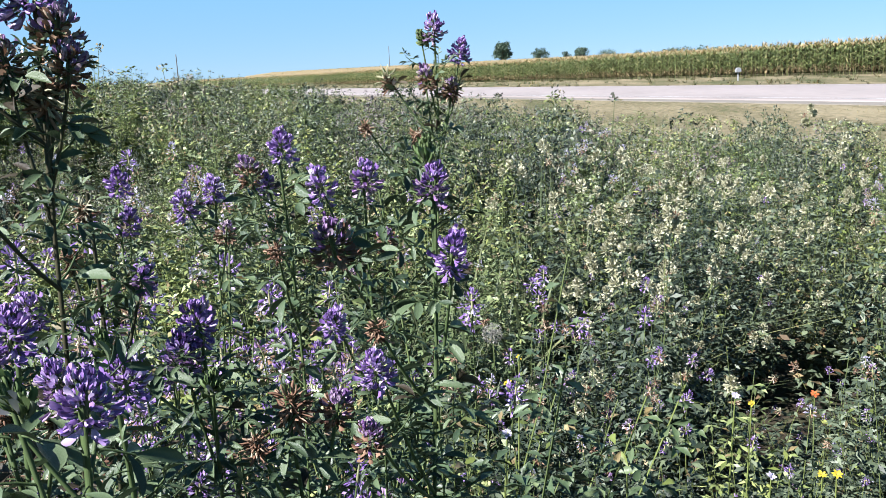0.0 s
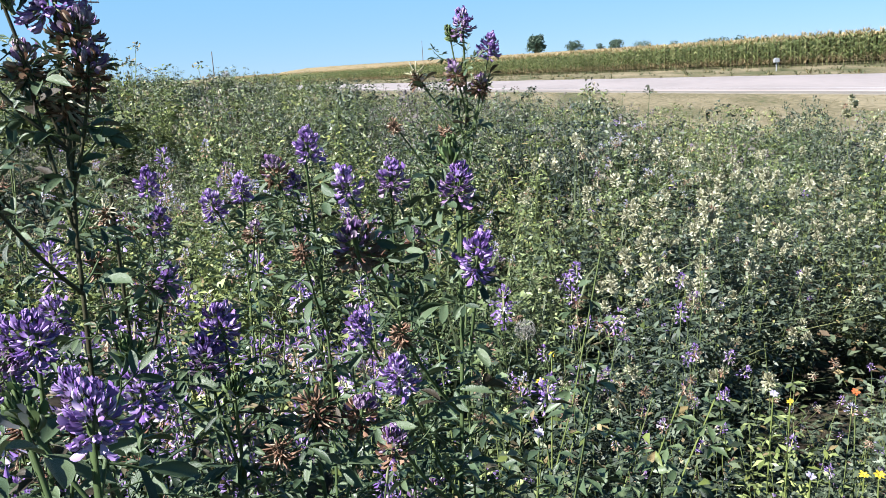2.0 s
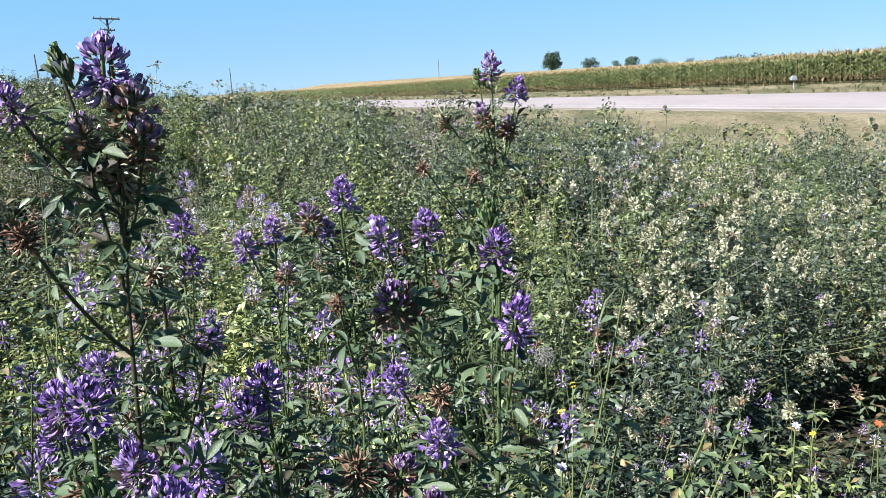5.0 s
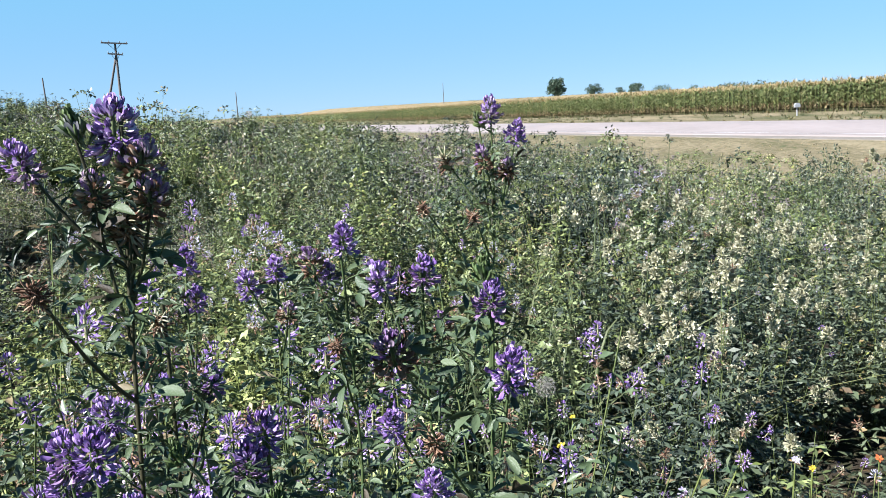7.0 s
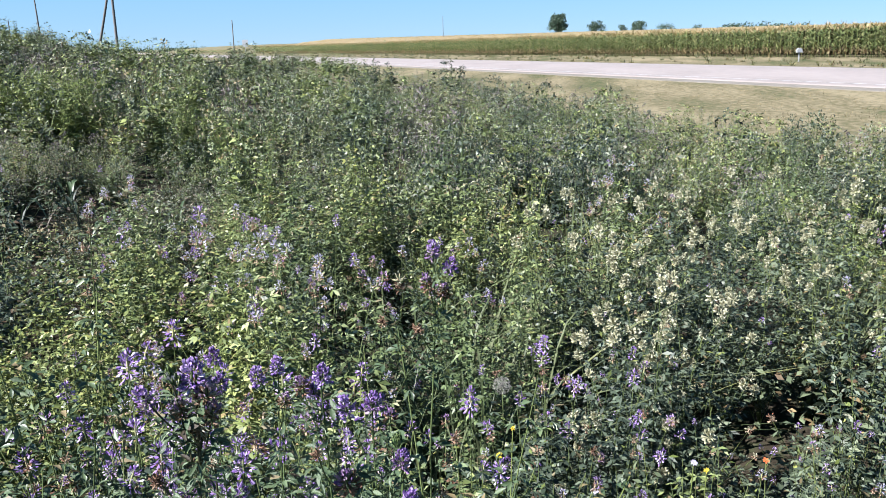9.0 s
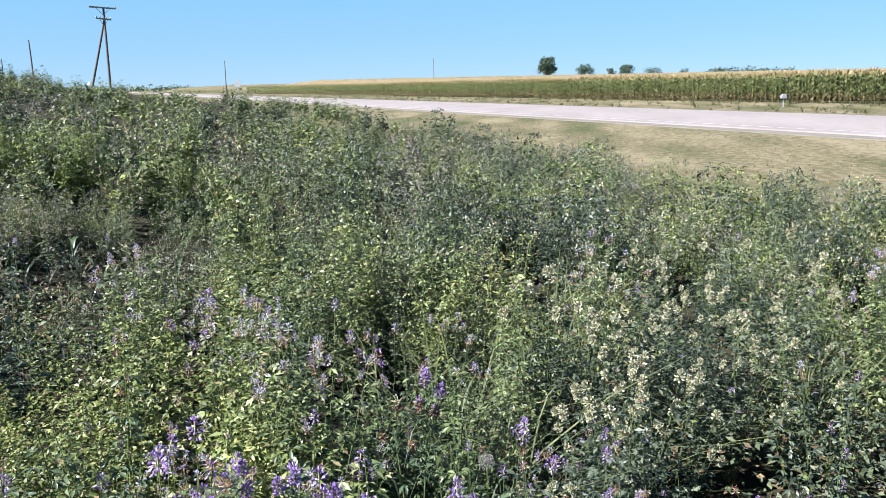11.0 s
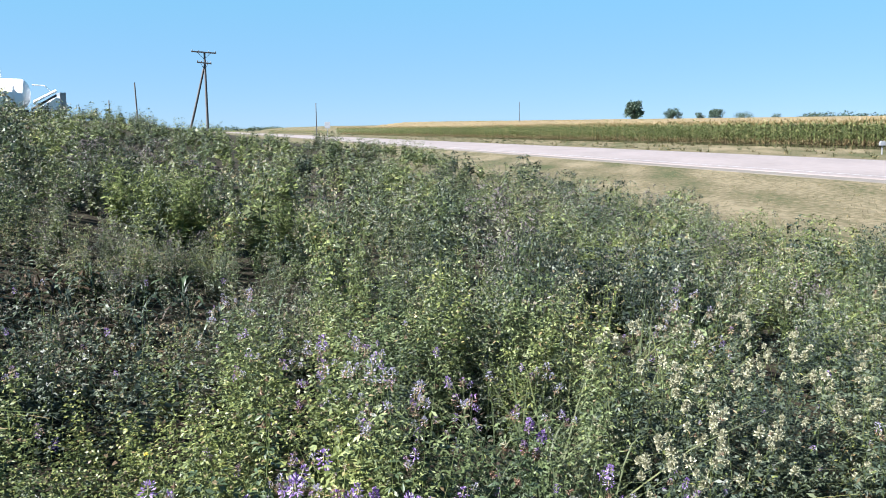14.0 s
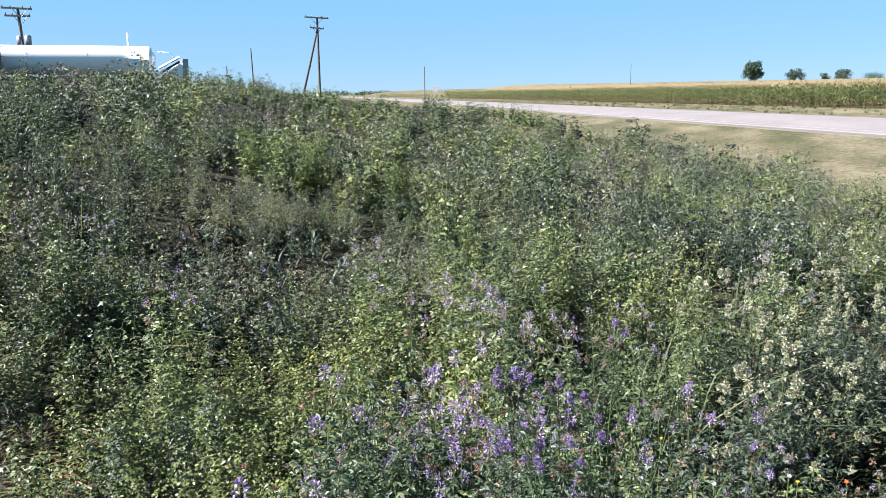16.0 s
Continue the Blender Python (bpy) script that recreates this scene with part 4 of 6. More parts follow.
PURPLE_LABEL = "bushy alfalfa with violet flower heads and blue-green leaves"
LILAC_LABEL = "bushy alfalfa with pale lilac and faded flower heads"
CREAM_LABEL = "dense alfalfa bush with cream-white flower heads"
GREEN_LABEL = "leafy green alfalfa bush without open flowers"
DENSE_LABEL = "dense dark green alfalfa bush crowded with small leaves"
MIXED_LABEL = "low alfalfa bush with a few small violet heads"
DULL_LABEL = "low grey-green leafy bush with bent stems"
YELLOW_LABEL = "low bushy plant with yellowing light green leaves"
BUSHES = {
    "purple": [alfalfa_bush(200 + i, LEAF_COOL_SHADE, ("purple", "purple", "fading", "faded", "brown"), PURPLE_LABEL, "violet alfalfa", n_shoots=15, heads=2, per_tip=0.95, leafy_to=0.88, leaf=0.0260, nodes=28, head_size=1.62, bits=(0.92, 0.04, 0.04)) for i in range(4)],
    "lilac": [alfalfa_bush(220 + i, LEAF, ("lilac", "lilac", "purple", "lilac", "faded", "tan"), LILAC_LABEL, "lilac alfalfa", per_tip=0.97, heads=3, head_size=1.55, leafy_to=0.86, n_shoots=17) for i in range(3)],
    "cream": [alfalfa_bush(240 + i, LEAF_COOL_SHADE, ("cream", "cream", "cream", "cream", "tan"), CREAM_LABEL, "cream alfalfa", n_shoots=15, per_tip=1.0, head_size=1.4, heads=3, leafy_to=0.87, bits=(0.90, 0.06, 0.04)) for i in range(4)],
    "green": [alfalfa_bush(260 + i, LEAF, ("purple", "lilac", "brown"), GREEN_LABEL, "green alfalfa", per_tip=0.1, n_shoots=14, nodes=36) for i in range(4)],
    "dense": [alfalfa_bush(290 + i, LEAF_NEAR, ("purple", "fading", "faded", "brown", "tan"), DENSE_LABEL, "dense alfalfa", n_shoots=10, leaf=0.0180, nodes=52, width=0.38, per_tip=0.85, head_size=0.8, heads=2, bits=(0.90, 0.03, 0.07), fine=True) for i in range(3)],
    "mixed": [alfalfa_bush(270 + i, LEAF_COOL_SHADE, ("purple", "purple", "lilac", "faded", "brown"), MIXED_LABEL, "mixed alfalfa", n_shoots=13, per_tip=0.75, leaf=0.0265, nodes=29, head_size=1.35, bits=(0.93, 0.05, 0.02)) for i in range(3)],
    "dull": [alfalfa_bush(296 + i, LEAF_GREY, ("purple", "brown"), DULL_LABEL, "grey-green bushes", n_shoots=12, nodes=38, leaf=0.0235, width=0.40, per_tip=0.05, bits=(0.82, 0.12, 0.06)) for i in range(3)],
    "yellow": [alfalfa_bush(280 + i, LEAF_YELLOW, (), YELLOW_LABEL, "yellowing bushes", leaf=0.0205, width=0.52, n_shoots=12, nodes=42) for i in range(3)],
}
used = set()
BASE_SCALE = {}
rng = np.random.default_rng(21)


TROUGHS = ((0.55, 1.76, 0.15), (0.28, 1.33, 0.08), (-0.24, 2.05, 0.16), (-0.55, 1.12, 0.08))     # bare, shaded gaps between the bushes


def plant(kind, x, y, top=None):
    if any((x - u) ** 2 + (y - v) ** 2 < w * w for u, v, w in TROUGHS):
        return
    ob = BUSHES[kind][rng.integers(0, len(BUSHES[kind]))]
    g = float(land(x, y))
    full = 0.71 if kind == "dense" else 0.74
    wild = rng.uniform(0.58, 1.16) if kind == "mixed" and top is None else rng.uniform(0.70, 1.16) if top is None else rng.uniform(0.88, 1.0)
    top = float(canopy(x, y)) if top is None else top
    sz = max(0.3, (top - g) / full) * wild
    sx = min(1.2, max(0.66, sz)) * rng.uniform(0.88, 1.05)
    m = Matrix.Translation((x, y, g - 0.01)) @ Matrix.Rotation(rng.uniform(0, 6.3), 4, "Z") @ Matrix.Diagonal((sx, sx, sz, 1))
    if ob.name in used:
        copy_thing(ob, m)
    else:
        used.add(ob.name)
        BASE_SCALE[ob.name] = (ob, m)


def kind_at(x, y):
    q = rng.random()
    if x < -1.0 and y < 1.3 and (x < -1.3 or y < 0.95) and q < 0.75:
        return "dull"
    if -1.7 < x < -0.5 and 0.6 < y < 2.5 and (x + 1.1) ** 2 / 0.25 + (y - 1.5) ** 2 / 0.8 < 1 and q < 0.8:
        return "yellow"
    if (x - 0.2) ** 2 + (y - 1.2) ** 2 < 0.15 ** 2:
        return "purple"
    if -0.6 < x < 0.2 and y < 1.0:
        return "purple" if q < 0.72 else "green"
    if -0.95 < x < 0.0 and y < 2.15:
        return ("lilac" if q < 0.7 else "green") if x > -0.62 else "lilac" if q < 0.3 else "yellow" if q < 0.5 else "green"
    if x > 0.2 and y < 1.6:
        return "mixed" if q < 0.93 else "green"
    if (x - 0.4) ** 2 + (y - 1.52) ** 2 < 0.15 ** 2 or 0.2 < x < 1.7 and 2.2 < y and q < 0.85:
        return "cream"
    if 0.3 < x < 1.5 and 1.6 < y < 2.2:
        return "cream" if q < 0.4 else "mixed"
    return "green" if q < 0.72 else "yellow" if q < 0.80 else "mixed" if q < 0.92 else "lilac"


LITTER = (-1.68, 1.05)                                     # a trodden patch of dry litter
spots = []
step = 0.285
for gy in np.arange(0.22, 3.3, step):
    for gx in np.arange(-4.2, 2.4, step):
        x, y = gx + rng.uniform(-0.1, 0.1), gy + rng.uniform(-0.1, 0.1)
        left, right = -1.12 * (y + 0.62) - 0.1, 0.30 + 0.60 * (y + 0.25)
        if not left < x < right or (y > 2.6 and rng.random() < 0.15):
            continue
        if (x + 2.05) ** 2 / 0.62 + (y - 2.9) ** 2 / 1.0 < 1 or x < -2.2 and y > 2.0 or (x + 1.45) ** 2 + (y - 0.95) ** 2 < 0.12 ** 2:
            continue
        if x > 0.12 and y < 0.42 or y < 0.3 and x > -0.08:
            continue
        if (x - LITTER[0]) ** 2 + (y - LITTER[1]) ** 2 < 0.26 ** 2 or (x + 1.42) ** 2 + (y - 0.86) ** 2 < 0.17 ** 2:
            continue
        spots.append((x, y))
for x, y in spots:
    plant(kind_at(x, y), x, y)
for i in range(28):
    x, y = -0.34 + 0.38 * rng.random(), 0.40 + 0.45 * rng.random()
    if (x - 0.06) ** 2 + (y - 0.26) ** 2 > 0.09 ** 2:
        plant("purple" if rng.random() < 0.8 else "green", x, y, 0.77 + 0.04 * rng.random())
for i in range(40):
    x, y = -0.36 + 0.48 * rng.random(), 0.38 + 0.5 * rng.random() ** 1.2
    if (x - 0.06) ** 2 + (y - 0.26) ** 2 > 0.1 ** 2:
        plant("dense", x, y, 0.82 + 0.055 * rng.random() + 0.02 * (y > 0.5) - 0.05 * (y < 0.42))
for i in range(62):
    x, y = 0.22 + 1.0 * rng.random(), 0.5 + 0.95 * rng.random()
    if x < 0.40 + 0.62 * (y + 0.1) and (x - 0.58) ** 2 + (y - 1.72) ** 2 > 0.16 ** 2:
        plant("mixed", x, y)
for x, y, top in ((0.20, 1.14, 0.66), (0.27, 1.22, 0.65), (0.14, 1.24, 0.66), (0.33, 1.10, 0.61), (0.22, 1.30, 0.65)):
    plant("purple", x, y, top)
for x, y, top in ((-0.30, 1.45, 0.80), (-0.45, 1.60, 0.81), (-0.18, 1.60, 0.79), (-0.62, 1.85, 0.81), (-0.08, 1.75, 0.76), (-0.75, 1.65, 0.78)):
    plant("lilac", x, y, top)
for i in range(16):
    x, y = -1.45 + 0.9 * rng.random(), 0.55 + 0.9 * rng.random()
    if x > -1.12 * (y + 0.62) - 0.1:
        if (x - LITTER[0]) ** 2 + (y - LITTER[1]) ** 2 > 0.22 ** 2:
            plant("yellow", x, y, 0.58 + 0.1 * rng.random())
for i in range(16):
    x, y = -1.95 + 0.95 * rng.random(), 0.55 + 0.8 * rng.random()
    if (x - LITTER[0]) ** 2 + (y - LITTER[1]) ** 2 > 0.24 ** 2 and not (x < -1.35 and y < 0.95):
        plant("dull" if i % 3 else "yellow", x, y, 0.54 + 0.1 * rng.random())
for i in range(14):                                        # light green and yellowing patch beside the hollow
    a, q = 2.4 * i, math.sqrt((i + 0.5) / 14)
    plant("green" if i % 4 == 3 else "yellow", -0.98 + 0.36 * q * math.cos(a), 1.36 + 0.34 * q * math.sin(a), 0.59 + 0.09 * rng.random())
for x, y, top in ((0.38, 1.42, 0.72), (0.45, 1.50, 0.74), (0.34, 1.54, 0.73), (0.30, 1.46, 0.68), (0.20, 1.98, 0.80), (0.30, 2.06, 0.78), (0.42, 2.02, 0.76), (0.55, 2.12, 0.72), (0.70, 2.05, 0.70), (0.85, 2.15, 0.66)):
    plant("cream", x, y, top)
for ob, m in BASE_SCALE.values():
    ob.matrix_basis = m
# ---- weeds, grasses and undergrowth further off ----
WEED_MATS = [LEAF, LEAF_YELLOW, LEAF_GREY, LEAF_DARK, LEAF_DRY, GRASS, STEM, CREAM, LILAC, DULL_SEED, STRAW, LEAF_BRIGHT, LEAF_COOL_SHADE, DUSKY]


def weed(seed, height, mats, leaf, stems, per, width=0.34, head=None, spread=0.14):
    """An upright weed clump: leafy stems with small seed heads."""
    r = np.random.default_rng(seed)
    g = Geo()
    for s in range(stems):
        out = spread * math.sqrt(r.uniform(0.01, 1.0)) * 1.35
        h = height * (1.04 - 0.4 * (out / spread / 1.35) ** 2) * r.uniform(0.82, 1.0)
        line = shoot_line(r, h, out, r.uniform(0, 6.3))
        g.add(*tube(line[[0, 6]], [0.0022, 0.0010], 3), 6)
        k = 6 if leaf < 0.08 else 3                       # broad old leaves inside the clump
        az, el = r.uniform(0, 6.3, k), r.uniform(-0.4, 0.5, k)
        d = np.stack([np.cos(az) * np.cos(el), np.sin(az) * np.cos(el), np.sin(el)], 1)
        g.spread(leaf_low(0.5), frames_along(d, r.normal(0, 0.5, k)) * (leaf * r.uniform(1.2, 1.9, k))[:, None, None], along(line, r.uniform(0.08, 0.6, k)), mats[0])
        tufts = max(3, per // 7)                          # leaves gather in tufts, turned outwards and to the light
        tt = np.linspace(0.34, 1.0, tufts) + r.normal(0, 0.03, tufts)
        az = r.uniform(0, 6.3, tufts)
        mid = along(line, tt) + np.stack([np.cos(az), np.sin(az), 0 * az], 1) * (r.uniform(0.02, 0.075, tufts) * (1.25 - tt))[:, None]
        pick = r.integers(0, tufts, per)
        t = tt[pick]
        out_way = norm(r.normal(0, 1, (per, 3)) + [0, 0, 0.35])
        p = mid[pick] + out_way * (leaf * 0.45 * r.random(per) ** 0.5)[:, None] * [1, 1, 0.8]
        d = norm(np.stack([out_way[:, 0], out_way[:, 1], r.uniform(-0.75, 0.45, per)], 1))
        sz = leaf * r.uniform(0.6, 1.2, per) * (1.15 - 0.50 * t)
        g.spread(leaf_chip(width * 1.8), frames_along(d, r.normal(0, 0.5, per)) * sz[:, None, None], p, np.array(mats)[r.integers(0, len(mats), per)])
        if head is not None:
            k = 7
            az, el = r.uniform(0, 6.3, k), r.uniform(0.1, 1.5, k)
            d = np.stack([np.cos(az) * np.cos(el), np.sin(az) * np.cos(el), np.sin(el)], 1)
            g.spread(leaf_low(0.55), frames_along(d, r.uniform(0, 3, k)) * (0.016 + 0.1 * leaf), line[-1] + r.normal(0, 0.012, (k, 3)), head)
    return g


def grass_clump(seed, height, n, mat, width=0.02, spread=0.07):
    r = np.random.default_rng(seed)
    az, el = r.uniform(0, 6.3, n), r.uniform(1.2, 1.5, n)
    d = np.stack([np.cos(az) * np.cos(el), np.sin(az) * np.cos(el), np.sin(el)], 1)
    off = np.stack([r.normal(0, spread, n), r.normal(0, spread, n), np.zeros(n)], 1)
    return Geo().spread(blade(width, 0.7, 4), frames_along(d, r.normal(0, 0.5, n)) * (height * r.uniform(0.5, 1.1, n))[:, None, None], off, mat)


KINDS = {
    "green": [weed(300 + i, 0.62, (0, 0, 2, 0, 1, 10), 0.036, 9, 34, head=9 if i % 2 else 2) for i in range(4)],
    "grey": [weed(310 + i, 0.66, (2, 2, 2, 0, 10, 4), 0.036, 9, 34, head=(2, 9, 2)[i % 3]) for i in range(4)],
    "dark": [weed(320 + i, 0.62, (3, 3, 3, 3), 0.034, 10, 42, 0.40, head=(2, 9, 2)[i], spread=0.15) for i in range(3)],
    "bright": [weed(330 + i, 0.60, (11, 11, 1), 0.040, 10, 44, 0.20, spread=0.08) for i in range(2)],
    "dock": [weed(340 + i, 0.52, (2, 2, 4, 0, 3, 4), 0.040, 7, 32, 0.34, head=9, spread=0.16) for i in range(3)],
    "grass": [grass_clump(350 + i, 0.50, 40, 5) for i in range(3)],
    "cream": [weed(360 + i, 0.60, (0, 0, 2, 1), 0.030, 8, 44, head=9) for i in range(2)],
    "cool": [weed(370 + i, 0.62, (12, 0, 2, 2), 0.035, 9, 36, head=12) for i in range(3)],
    "fresh": [weed(374 + i, 0.62, (11, 0, 1, 0), 0.030, 10, 42, 0.26) for i in range(2)],
    "plume": [weed(377 + i, 0.66, (2, 0, 13, 2), 0.032, 10, 36, head=13) for i in range(3)],
}


FAR_KINDS = {
    "green": [weed(400 + i, 0.62, (0, 0, 2, 1), 0.060, 6, 24, head=9 if i % 2 else 2) for i in range(3)],
    "grey": [weed(410 + i, 0.66, (2, 2, 0, 4), 0.060, 6, 24, head=(2, 9, 2)[i % 3]) for i in range(3)],
    "dark": [weed(420 + i, 0.62, (3, 3, 3, 0), 0.060, 6, 24, 0.45, head=9, spread=0.16) for i in range(2)],
    "bright": [weed(430, 0.60, (11, 11, 1), 0.06, 7, 26, 0.27, spread=0.1)],
    "grass": [grass_clump(450 + i, 0.5, 18, 5, 0.035) for i in range(2)],
    "cool": [weed(452 + i, 0.62, (12, 0, 2), 0.055, 7, 24, head=12) for i in range(2)],
    "fresh": [weed(454 + i, 0.62, (11, 0, 0), 0.055, 7, 24, 0.28) for i in range(2)],
    "plume": [weed(456 + i, 0.66, (2, 13, 2), 0.055, 7, 22, head=13) for i in range(2)],
}


CREST_KINDS = {
    "green": [weed(460 + i, 0.62, (0, 0, 2, 1), 0.075, 6, 22) for i in range(3)],
    "grey": [weed(470 + i, 0.66, (2, 2, 0, 4), 0.075, 6, 22) for i in range(3)],
    "dark": [weed(480 + i, 0.62, (3, 3, 3, 0), 0.075, 6, 22, 0.45) for i in range(2)],
}


def weed_kind(x, y, r):
    """Kinds gather in patches of a metre or two."""
    s = 0.866 * x + 0.5 * y
    if (x + 3.25) ** 2 + (y - 5.1) ** 2 < 0.45 ** 2 or (x + 2.45) ** 2 + (y - 5.5) ** 2 < 0.3 ** 2:
        return "bright"
    if s > 2.0 and y < 4.6 and r.random() < 0.35:
        return "cream"
    w = 0.5 + 0.25 * (math.sin(1.9 * x + 1.3 * math.sin(1.1 * y)) + math.cos(1.6 * y - 1.2 * math.sin(1.5 * x))) + r.uniform(-0.35, 0.35)
    if w < 0.10:
        return "dark"
    if w < 0.22:
        return "plume"
    if w < 0.40:
        return "cool"
    if w < 0.52:
        return "grey"
    if w < 0.84:
        return "green"
    return "grass" if r.random() < 0.15 else "fresh"


r = np.random.default_rng(77)
around = []
lots, far_lots, skyline = {k: [] for k in KINDS}, {k: [] for k in FAR_KINDS}, {k: [] for k in CREST_KINDS}


def allowed(x, y, d, th):
    s = 0.866 * x + 0.5 * y
    edge = 6.4 + 0.5 * math.sin(1.7 * y) + 0.3 * math.sin(4.1 * x)
    if s > edge or s < (-3.4 if d < 9 else -9.0) or y < (1.35 if x < -1.9 else 1.7) or (y < 3.2 and x > -2.0 and not (y > 2.6 and x < 0.1)):
        return False
    return not (d > 16 and th > 0.1)


STANDS = ((0.33, 4.42, 0.2), (-0.13, 4.72, 0.24), (-0.6, 6.2, 0.3), (1.75, 4.6, 0.28), (-3.25, 5.0, 0.42))


def by_stand(x, y):
    """Beside or just before one of the tall stands."""
    return any((x - u) ** 2 + (y - v + 0.2) ** 2 < (w + 0.22) ** 2 for u, v, w in STANDS)


# tussocks: every one a dome of one kind of weed that stands free of its neighbours, with low growth in the gaps
for near, wide, tries, size, members in ((2.3, 5.2, 2500, 0.27, 6), (5.2, 9.0, 2500, 0.36, 7), (9.0, 16.0, 1800, 0.55, 9), (16.0, 30.0, 900, 0.95, 11)):
    taken = []
    for i in range(tries):
        d0 = math.sqrt(r.uniform(near ** 2, wide ** 2))
        th = r.uniform(-0.98, 0.62)
        cx, cy = 0.25 + d0 * math.sin(th), -0.3 + d0 * math.cos(th)
        rad = size * r.uniform(0.6, 1.3)
        if not allowed(cx, cy, d0, th) or by_stand(cx, cy) or any((cx - u) ** 2 + (cy - v) ** 2 < (0.88 * (rad + w)) ** 2 for u, v, w in taken):
            continue
        taken.append((cx, cy, rad))
        hollow = (cx + 2.05) ** 2 / 0.66 + (cy - 2.9) ** 2 / 1.05 < 1
        k = "dock" if hollow else weed_kind(cx, cy, r)
        tall = r.uniform(0.68, 1.04) if d0 < 5.2 else r.uniform(0.84, 1.16) if 0.866 * cx + 0.5 * cy > 3.2 else r.uniform(0.72, 1.12) if d0 < 9 else r.uniform(0.70, 1.0)
        for j in range(int(members * (rad / size) ** 1.6) + 2):
            q, a = rad * math.sqrt(r.random()), r.uniform(0, 6.3)
            x, y = cx + q * math.cos(a), cy + q * math.sin(a)
            if not allowed(x, y, d0, th):
                continue
            top = float(canopy(x, y)) - float(land(x, y))
            sc = max(0.4, min(1.4, top / 0.60)) * tall * (1.20 - 0.84 * (q / rad) ** 2) * r.uniform(0.9, 1.08) * (0.95 if d0 > 16 else 1.0)
            if 0.866 * x + 0.5 * y > 2.2 and d0 < 5.2:
                sc = min(sc, top / 0.62)
            if 0.866 * x + 0.5 * y > 5.2:
                sc = min(sc, 0.92)
            (skyline if d0 > 16 else far_lots if d0 > 7.5 and k in far_lots else lots)[k if d0 < 16 or k in skyline else "green"].append((x, y, sc))
    for i in range(int((300 if wide < 9.5 else 90) * (wide - near) / 3)):          # low growth
        d0 = math.sqrt(r.uniform(near ** 2, wide ** 2))
        th = r.uniform(-0.98, 0.62)
        x, y = 0.25 + d0 * math.sin(th), -0.3 + d0 * math.cos(th)
        if allowed(x, y, d0, th) and not by_stand(x, y) and (x + 2.05) ** 2 / 0.66 + (y - 2.9) ** 2 / 1.05 > 1:
            top = float(canopy(x, y)) - float(land(x, y))
            k = "green" if r.random() < 0.6 else "grey" if d0 > 7.5 or r.random() < 0.4 else "cool"
            (skyline if d0 > 16 else far_lots if d0 > 7.5 else lots)[k].append((x, y, max(0.35, min(1.0, top / 0.60)) * r.uniform(0.38, 0.66)))
for i in range(300):                                       # closed growth along the edge of the verge
    s_e, a_e = r.uniform(3.0, 6.1), r.uniform(2.6, 13.0)
    x, y = plan(s_e, a_e)
    d0 = math.hypot(x - 0.25, y + 0.3)
    if allowed(x, y, d0, 0.0) and not by_stand(x, y):
        lots[("green", "plume", "cool", "green", "grey", "fresh")[i % 6]].append((x, y, r.uniform(0.58, 0.84)))
for i in range(26):                                        # the two bright upright stands
    q, a = math.sqrt(r.random()), r.uniform(0, 6.3)
    lots["bright"].append((-3.25 + 0.36 * q * math.cos(a), 5.1 + 0.24 * q * math.sin(a), r.uniform(0.80, 1.08)))
    if i % 2:
        lots["bright"].append((-2.45 + 0.2 * q * math.cos(a), 5.5 + 0.2 * q * math.sin(a), r.uniform(0.7, 0.95)))
for i in range(3900):                                      # the field goes on to the sides and behind
    x, y = r.uniform(-8, 6), r.uniform(-7, 5.5)
    over = x - 0.42 - 0.62 * (y + 0.25) if x > 0.25 else -0.38 - 1.12 * (y + 0.62) - x
    if (over > 0 or y < -0.9) and 0.866 * x + 0.5 * y < 5.6 and math.hypot(x - 0.3, y + 0.4) > 0.7:
        around.append((x, y, r.uniform(0.55, 1.05) * (0.45 if over < 0.7 and y > -1.4 else 1.0)))
for i in range(240):                                       # short growth where the camera stands
    around.append((r.uniform(-0.9, 1.2), r.uniform(-1.2, 0.12), r.uniform(0.22, 0.38)))
for i in range(130):                                       # low growth at the foot of the bank behind the hollow
    lots[("cool", "dock", "green", "plume")[i % 4]].append((r.uniform(-3.9, -2.3), r.uniform(3.2, 4.8), r.uniform(0.28, 0.5)))
for x0, y0, rad, n, sc in ((-2.3, 1.85, 0.24, 12, 0.80), (-2.8, 2.5, 0.30, 16, 0.85)):     # grey-green stand this side of it
    for i in range(n):
        q, a = rad * math.sqrt(r.random()), r.uniform(0, 6.3)
        lots["grey" if i % 3 else "cool"].append((x0 + q * math.cos(a), y0 + q * math.sin(a), sc * r.uniform(0.8, 1.1) * (1 - 0.3 * q / rad)))
for i in range(130):
    q, a = math.sqrt(r.random()), r.uniform(0, 6.3)
    x, y = -2.05 + 0.85 * q * math.cos(a), 2.9 + 1.05 * q * math.sin(a)
    lots["dock"].append((x, y, r.uniform(0.28, 0.6)))
for x0, y0, rad, n, sc in ((0.33, 4.42, 0.20, 15, 1.22), (-0.13, 4.72, 0.26, 18, 1.15), (1.75, 4.6, 0.30, 18, 1.05), (-0.6, 6.2, 0.35, 14, 1.0), (0.75, 7.4, 0.35, 12, 1.0), (-1.0, 3.9, 0.22, 8, 0.85), (1.0, 3.75, 0.2, 8, 0.85)):
    for i in range(n):
        q, th = rad * math.sqrt(r.random()), r.uniform(0, 6.3)
        lots["dark"].append((x0 + q * math.cos(th), y0 + q * math.sin(th), sc * r.uniform(0.8, 1.1) * (1 - 0.4 * q / rad)))
